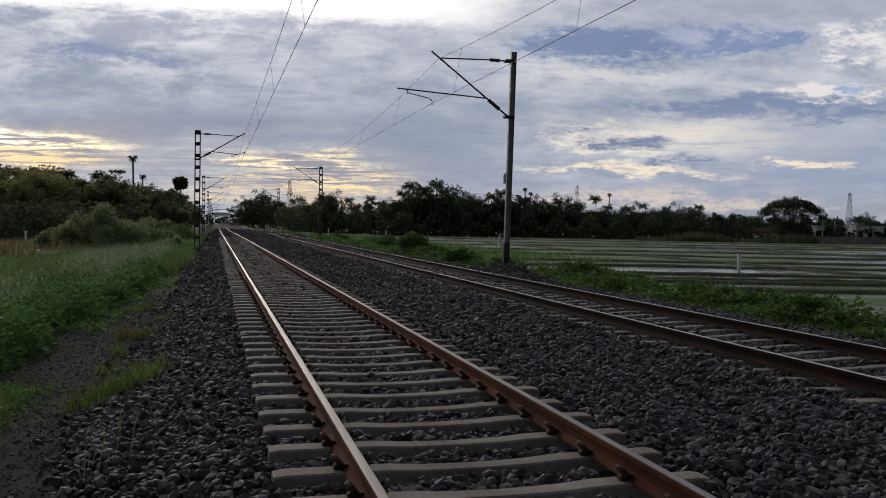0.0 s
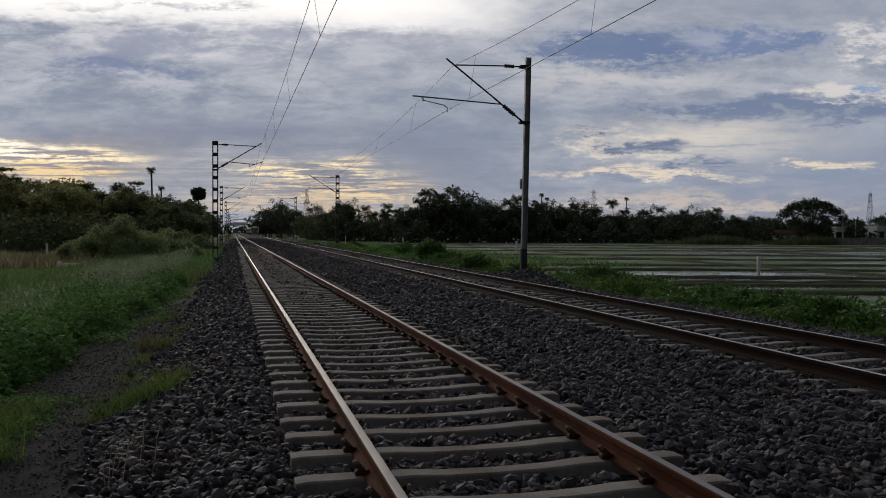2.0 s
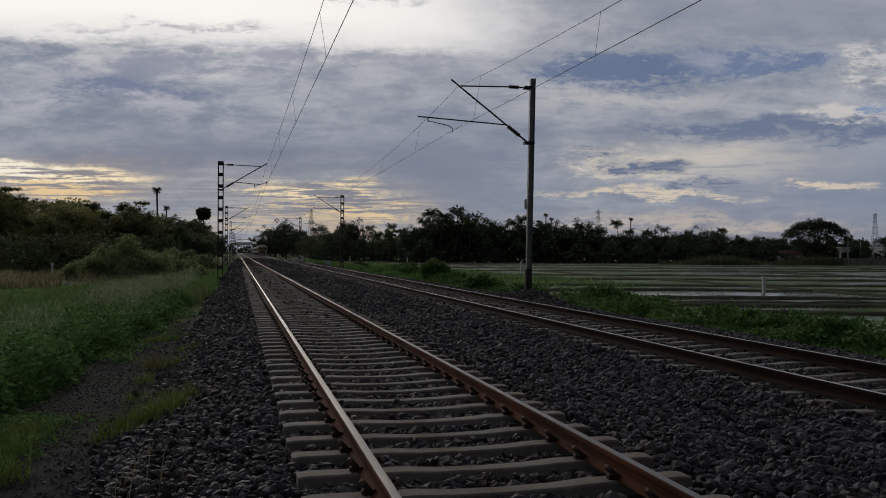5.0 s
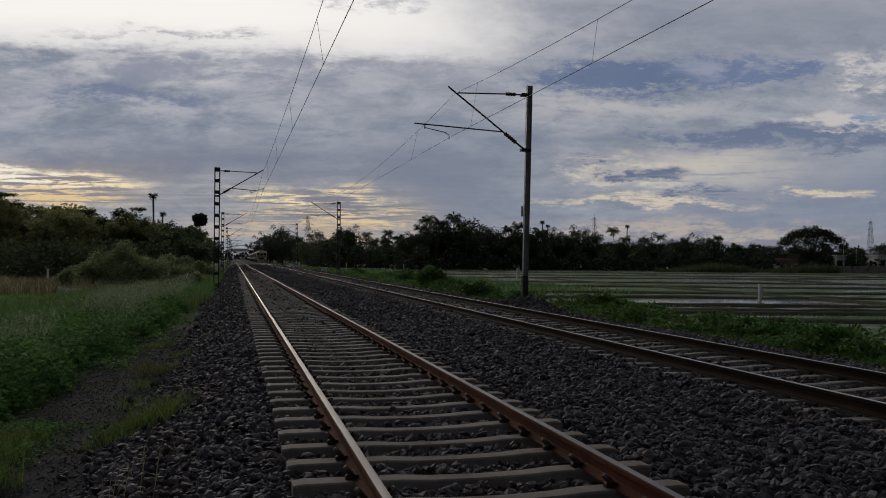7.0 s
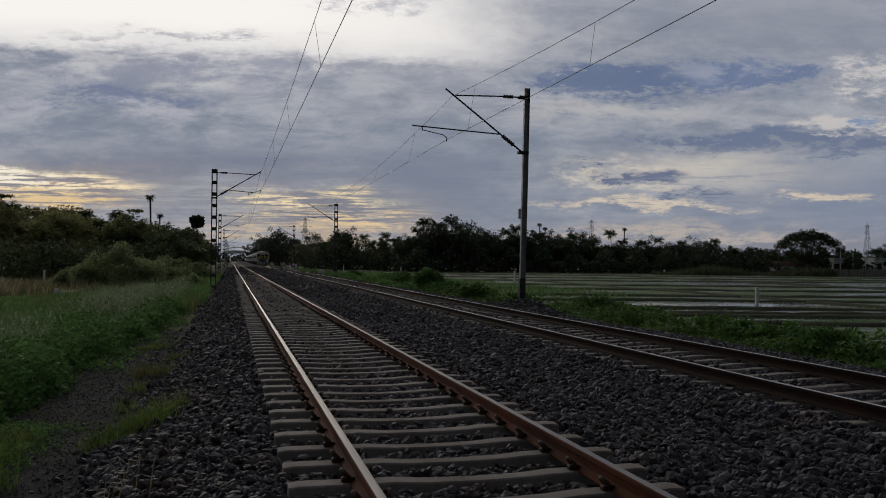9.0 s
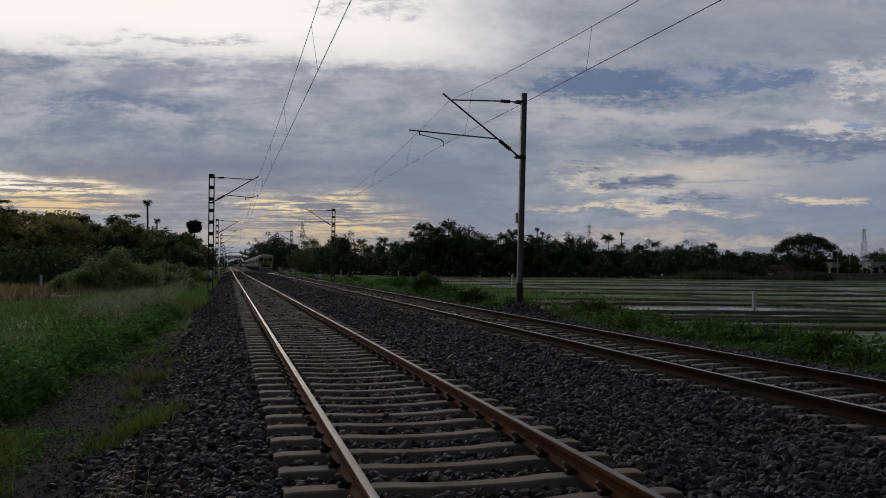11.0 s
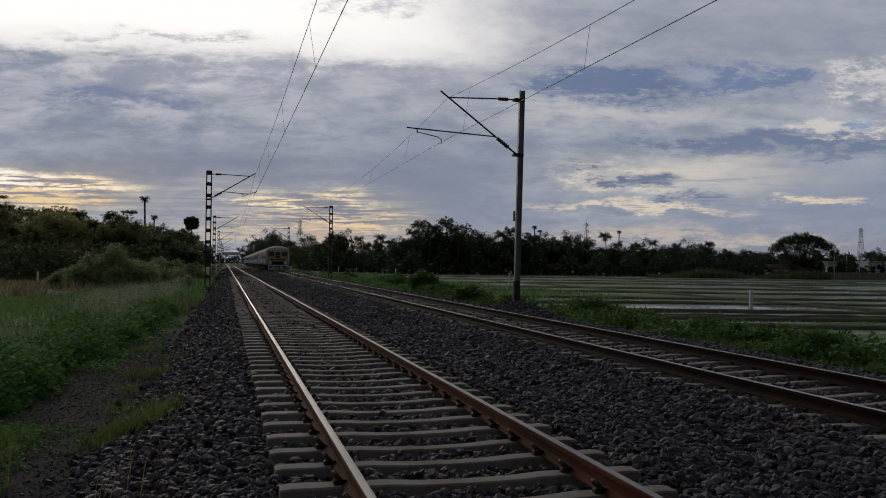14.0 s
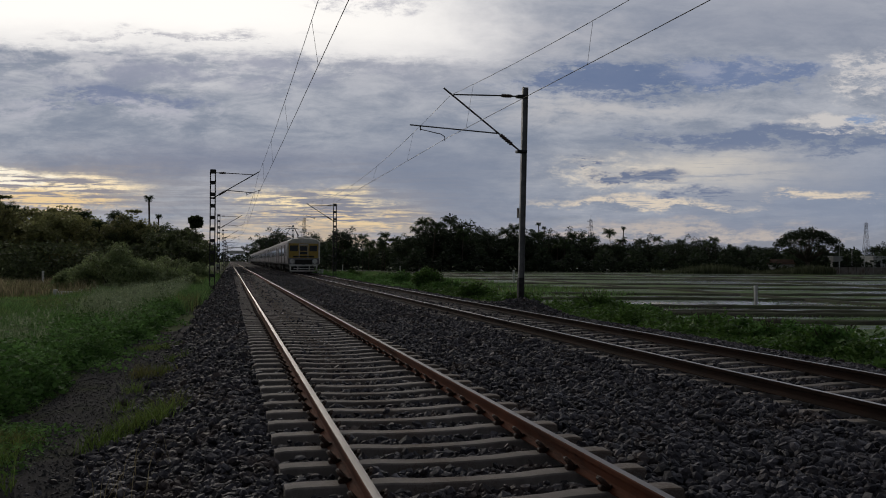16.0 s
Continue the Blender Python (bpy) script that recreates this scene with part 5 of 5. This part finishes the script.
def make_house(a, y, w, d, h, lab, roof):
    x, y = px_place(a, y)
    th = empty("house", pose(x, y, -1.25, 0, 0, -14))
    tagged(th, lab, "house", "far houses")
    bm = bmesh.new()
    add_box(bm, (-w / 2, -d / 2, -0.3), (w / 2, d / 2, h), 0.03)
    part("wall", bm, M["paint"], th)
    bm = bmesh.new()
    if roof:
        v = [bm.verts.new(p) for p in ((-w / 2 - 0.4, -d / 2 - 0.4, h), (w / 2 + 0.4, -d / 2 - 0.4, h), (w / 2 + 0.4, d / 2 + 0.4, h), (-w / 2 - 0.4, d / 2 + 0.4, h), (-w / 2 - 0.4, 0, h + d * 0.32), (w / 2 + 0.4, 0, h + d * 0.32))]
        for q in ((0, 1, 5, 4), (2, 3, 4, 5), (1, 2, 5), (3, 0, 4), (3, 2, 1, 0)):
            bm.faces.new([v[i] for i in q])
        part("roof", bm, M["tile"], th)
    else:
        add_box(bm, (-w / 2 - 0.25, -d / 2 - 0.25, h), (w / 2 + 0.25, d / 2 + 0.25, h + 0.3), 0.02)
        part("roof", bm, M["paint"], th)
    for k in range(3):
        bm = bmesh.new()
        cx = -w / 2 + w * (k + 0.5) / 3
        add_box(bm, (cx - 0.55, -d / 2 - 0.03, h * 0.42), (cx + 0.55, -d / 2 + 0.02, h * 0.75))
        part("window", bm, M["glass"], th)


make_house(52.4, 178, 7, 6, 4.3, "small white flat-roofed house beyond the paddies", False)
make_house(47.0, 181, 2.4, 2.4, 4.2, "small pale pump house among the trees", False)
make_house(40.5, 186, 5, 4, 2.4, "low tile-roofed shed under the trees", True)


def make_pole(a, y, h):
    x, y = px_place(a, y)
    th = empty("utility_pole", pose(x, y, -1.3))
    tagged(th, "thin grey utility pole beside the far houses", "utility pole", "utility poles")
    bm = bmesh.new()
    add_tube(bm, [(0, 0, -0.3), (0, 0, h)], [0.14, 0.09], 8)
    part("shaft", bm, M["paint"], th)
    bm = bmesh.new()
    add_box(bm, (-0.7, -0.05, h - 0.5), (0.7, 0.05, h - 0.4), 0.01)
    part("crossarm", bm, M["dark"], th)


for _a, _y, _h in ((47.4, 176, 7.0), (48.9, 180, 6.5), (50.4, 176, 6.2), (-17.6, 300, 8.5), (-14.2, 320, 11)):
    make_pole(_a, _y, _h)


def make_far_wall():
    th = empty("boundary_wall", pose(0, 0, 0))
    tagged(th, "long weathered grey boundary wall beyond the paddies", "wall")
    for k in range(9):
        x0, y0 = px_place(46.5 + k, 172)
        x1, y1 = px_place(47.4 + k, 172)
        bm = bmesh.new()
        add_box(bm, (x0, 171.9, -1.4), (x1, 172.1, 0.55), 0.02)
        part("panel", bm, M["concrete"], th)


make_far_wall()


def make_footbridge():
    """Arched footbridge over both tracks, far down the line."""
    th = empty("footbridge", pose(2.0, 640, 0))
    tagged(th, "distant pale steel footbridge arching over the tracks", "footbridge")
    for y in (-1.6, 1.6):
        bm = bmesh.new()
        add_tube(bm, [(9.5 * math.cos(math.pi * (1 - k / 14)), y, 6.6 + 4.2 * math.sin(math.pi * k / 14)) for k in range(15)], 0.28, 6)
        part("arch", bm, M["paint"], th)
    bm = bmesh.new()
    add_box(bm, (-9.6, -1.8, 6.1), (9.6, 1.8, 6.7), 0.05)
    part("deck", bm, M["paint"], th)
    for s in (-1, 1):
        bm = bmesh.new()
        add_box(bm, (-5.5, s * 1.75 - 0.05, 6.7), (5.5, s * 1.75 + 0.05, 8.4), 0.02)
        part("side_panel", bm, M["white"], th)
        for q in (-1, 1):
            bm = bmesh.new()
            add_box(bm, (s * 9.0 - 0.3, q * 1.4 - 0.3, -1.0), (s * 9.0 + 0.3, q * 1.4 + 0.3, 6.2), 0.03)
            part("pillar", bm, M["paint"], th)


make_footbridge()


# ---- the train ----
COACH, GAP = 20.4, 0.7


def body_profile():
    half = [(1.70, 0.98), (1.80, 1.10), (1.83, 1.35), (1.83, 3.05), (1.81, 3.40), (1.68, 3.64), (1.25, 3.84), (0.65, 3.94), (0.0, 3.97)]
    return half + [(-x, z) for x, z in half[-2::-1]]


def coach_body(train, y0):
    """One coach with its doors, windows and running gear; it reaches back along +y from y0."""
    prof = body_profile()
    v, f = sweep(prof, y0, y0 + COACH, 1)
    k = len(prof)
    idx = np.isin(np.arange(k), [4, 5, 6, 7, 8, 9, 10, 11]).astype(int)
    me = mesh_np("coach", v, f[:, ::-1], [M["silver"], M["roof"]], False, idx)
    bm = bmesh.new()
    bm.from_mesh(me)
    for y in (y0, y0 + COACH):
        vs = [w for w in bm.verts if abs(w.co.y - y) < 1e-3]
        vs.sort(key=lambda w: math.atan2(w.co.z - 2.3, w.co.x))
        bm.faces.new(vs)
    bm.to_mesh(me)
    bm.free()
    coach = child("coach", me, train, None, "silver-grey coach side with a dull roof")
    bm = bmesh.new()
    add_box(bm, (-0.022, -0.42, 0), (0.022, 0.42, 0.85), 0.008)
    win = bm_mesh("window", bm, M["glass"])
    bm = bmesh.new()
    add_box(bm, (-0.03, -0.62, 0), (0.03, 0.62, 2.05), 0.01)
    door = bm_mesh("door", bm, M["skirt"])
    for s in (-1, 1):
        for dy in (3.4, 10.2, 17.0):
            child("door", door, coach, pose(s * 1.825, y0 + dy, 1.15), "dark open doorway")
        for dy in (1.4, 5.2, 6.4, 7.6, 8.5, 12.0, 13.2, 14.4, 15.3, 19.0):
            child("window", win, coach, pose(s * 1.825, y0 + dy, 2.0))
    bm = bmesh.new()
    add_box(bm, (-1.35, y0 + 1.2, 0.32), (1.35, y0 + 4.4, 0.95), 0.03)
    add_box(bm, (-1.35, y0 + COACH - 4.4, 0.32), (1.35, y0 + COACH - 1.2, 0.95), 0.03)
    add_box(bm, (-1.25, y0 + 6.5, 0.45), (1.25, y0 + 13.5, 1.0), 0.03)
    for dy in (1.7, 3.9, COACH - 3.9, COACH - 1.7):
        for s in (-1, 1):
            add_tube(bm, [(s * 0.80, y0 + dy, 0.47), (s * 0.94, y0 + dy, 0.47)], 0.46, 16)
    child("running_gear", bm_mesh("running_gear", bm, M["skirt"]), coach)
    bm = bmesh.new()
    for dy in (3.0, 7.5, 12.5, 17.0):
        add_box(bm, (-0.5, y0 + dy - 0.8, 3.9), (0.5, y0 + dy + 0.8, 4.12), 0.05)
    child("roof_vents", bm_mesh("roof_vents", bm, M["roof"]), coach)
    if y0 > 0.5:
        bm = bmesh.new()
        add_box(bm, (-1.0, y0 - GAP, 1.1), (1.0, y0, 3.5), 0.02)
        child("gangway", bm_mesh("gangway", bm, M["skirt"]), coach)
    return coach


def cab_front(train):
    """The flat driving end, at y 0, looking to -y."""
    prof = body_profile()
    cab = None
    bm = bmesh.new()
    for y, sc in ((-0.02, 1.0), (-0.28, 0.965)):
        for x, z in prof:
            bm.verts.new((x * sc, y, 2.4 + (z - 2.4) * sc))
    bm.verts.ensure_lookup_table()
    k = len(prof)
    for j in range(k):
        bm.faces.new((bm.verts[j], bm.verts[(j + 1) % k], bm.verts[k + (j + 1) % k], bm.verts[k + j]))
    bm.faces.new([bm.verts[k + j] for j in range(k)])
    bmesh.ops.recalc_face_normals(bm, faces=bm.faces)
    cab = part("cab_front", bm, M["cream"], train, "cream and yellow driving cab front")

    def on(name, mat_, boxes, lab="", y=-0.28, t=0.04, bev=0.012):
        bm2 = bmesh.new()
        for x0, x1, z0, z1 in boxes:
            add_box(bm2, (x0, y - t, z0), (x1, y, z1), bev)
        return child(name, bm_mesh(name, bm2, M[mat_]), cab, None, lab)
    on("yellow_panel", "yellow", [(-1.62, 1.62, 1.72, 3.32)], "yellow warning panel across the cab", t=0.03)
    on("windscreen", "glass", [(-1.50, -0.64, 2.46, 3.10)], y=-0.30, t=0.035)
    on("windscreen", "glass", [(0.64, 1.50, 2.46, 3.10)], y=-0.30, t=0.035)
    on("window_frame", "cream", [(-0.52, 0.52, 3.10, 3.26), (-0.52, -0.44, 1.75, 3.1), (0.44, 0.52, 1.75, 3.1)], "cream frame of the centre door", y=-0.30, t=0.04)
    on("centre_window", "glass", [(-0.40, 0.40, 2.50, 3.04)], y=-0.30, t=0.035)
    on("headlight_box", "cream", [(-0.34, 0.34, 3.40, 3.82)], "pale headlight housing above the door", t=0.16)
    on("number_panel", "glass", [(-0.42, 0.42, 2.12, 2.40)], y=-0.30, t=0.03)
    on("lower_band", "roof", [(-1.7, 1.7, 1.02, 1.70)], "dull grey lower band", t=0.045)
    on("buffer_beam", "skirt", [(-0.92, 0.92, 0.98, 1.52)], y=-0.33, t=0.06)
    on("grille", "skirt", [(-1.15, 1.15, 1.78, 1.97)], "dark slotted band below the windows", y=-0.31, t=0.03)
    on("apron", "white", [(-1.55, 1.55, 0.80, 1.0), (-1.5, 1.5, 0.22, 0.36), (-1.5, -1.36, 0.22, 0.85), (1.36, 1.5, 0.22, 0.85), (-0.7, -0.58, 0.3, 0.85), (0.58, 0.7, 0.3, 0.85), (-1.1, 1.1, 0.50, 0.60)], "white-painted cattle guard", y=-0.34, t=0.07)
    for s in (-1, 1):
        bm2 = bmesh.new()
        add_tube(bm2, [(s * 1.24, -0.30, 1.36), (s * 1.24, -0.46, 1.36)], 0.27, 18)
        child("tail_lamp", bm_mesh("tail_lamp", bm2, M["white"]), cab, None, "round white lamp")
    bm2 = bmesh.new()
    add_box(bm2, (-0.18, -0.75, 0.98), (0.18, -0.3, 1.22), 0.03)
    child("coupler", bm_mesh("coupler", bm2, M["skirt"]), cab)
    bm2 = bmesh.new()
    for s in (-1, 1):
        add_tube(bm2, [(s * 0.16, -0.42, 3.6), (s * 0.16, -0.47, 3.6)], 0.12, 14)
    child("headlamp", bm_mesh("headlamp", bm2, M["lampglass"]), cab)


def pantograph(train, y):
    bm = bmesh.new()
    for s in (-1, 1):
        add_tube(bm, [(s * 0.55, y - 0.7, 4.15), (s * 0.8, y + 0.9, 4.8), (s * 0.35, y, CONTACT - 0.12)], 0.05, 6)
        add_tube(bm, [(s * 0.55, y + 0.7, 4.15), (s * 0.8, y - 0.9, 4.8), (s * 0.35, y, CONTACT - 0.12)], 0.05, 6)
        for q in (-1, 1):
            add_tube(bm, [(s * 0.6, y + q * 0.7, 3.85), (s * 0.6, y + q * 0.7, 4.2)], 0.07, 8)
    add_tube(bm, [(-0.95, y, CONTACT - 0.28), (-0.7, y, CONTACT - 0.08), (0.7, y, CONTACT - 0.08), (0.95, y, CONTACT - 0.28)], 0.045, 6)
    add_box(bm, (-0.7, y - 0.8, 4.12), (0.7, y + 0.8, 4.2), 0.01)
    part("pantograph", bm, M["dark"], train, "raised dark pantograph touching the wire")


def make_train():
    train = empty("train", pose(TRACK2, 395, 0))
    tagged(train, "electric commuter train with a yellow and cream cab and silver coaches", "train")
    cab_front(train)
    for k in range(12):
        coach_body(train, k * (COACH + GAP))
    pantograph(train, COACH - 1.0)
    pantograph(train, 4 * (COACH + GAP) + 4.0)
    return train


TRAIN = make_train()


def motions():
    walk(TRAIN, [(t, pose(TRACK2 - 0.065 + 0.005 * (94.4 + 22 * (16 - t)), 94.4 + 22 * (16 - t), 0, 0, 0, -0.286)) for t in (0, 2, 4, 6, 8, 10, 12, 14, 16)])


motions()
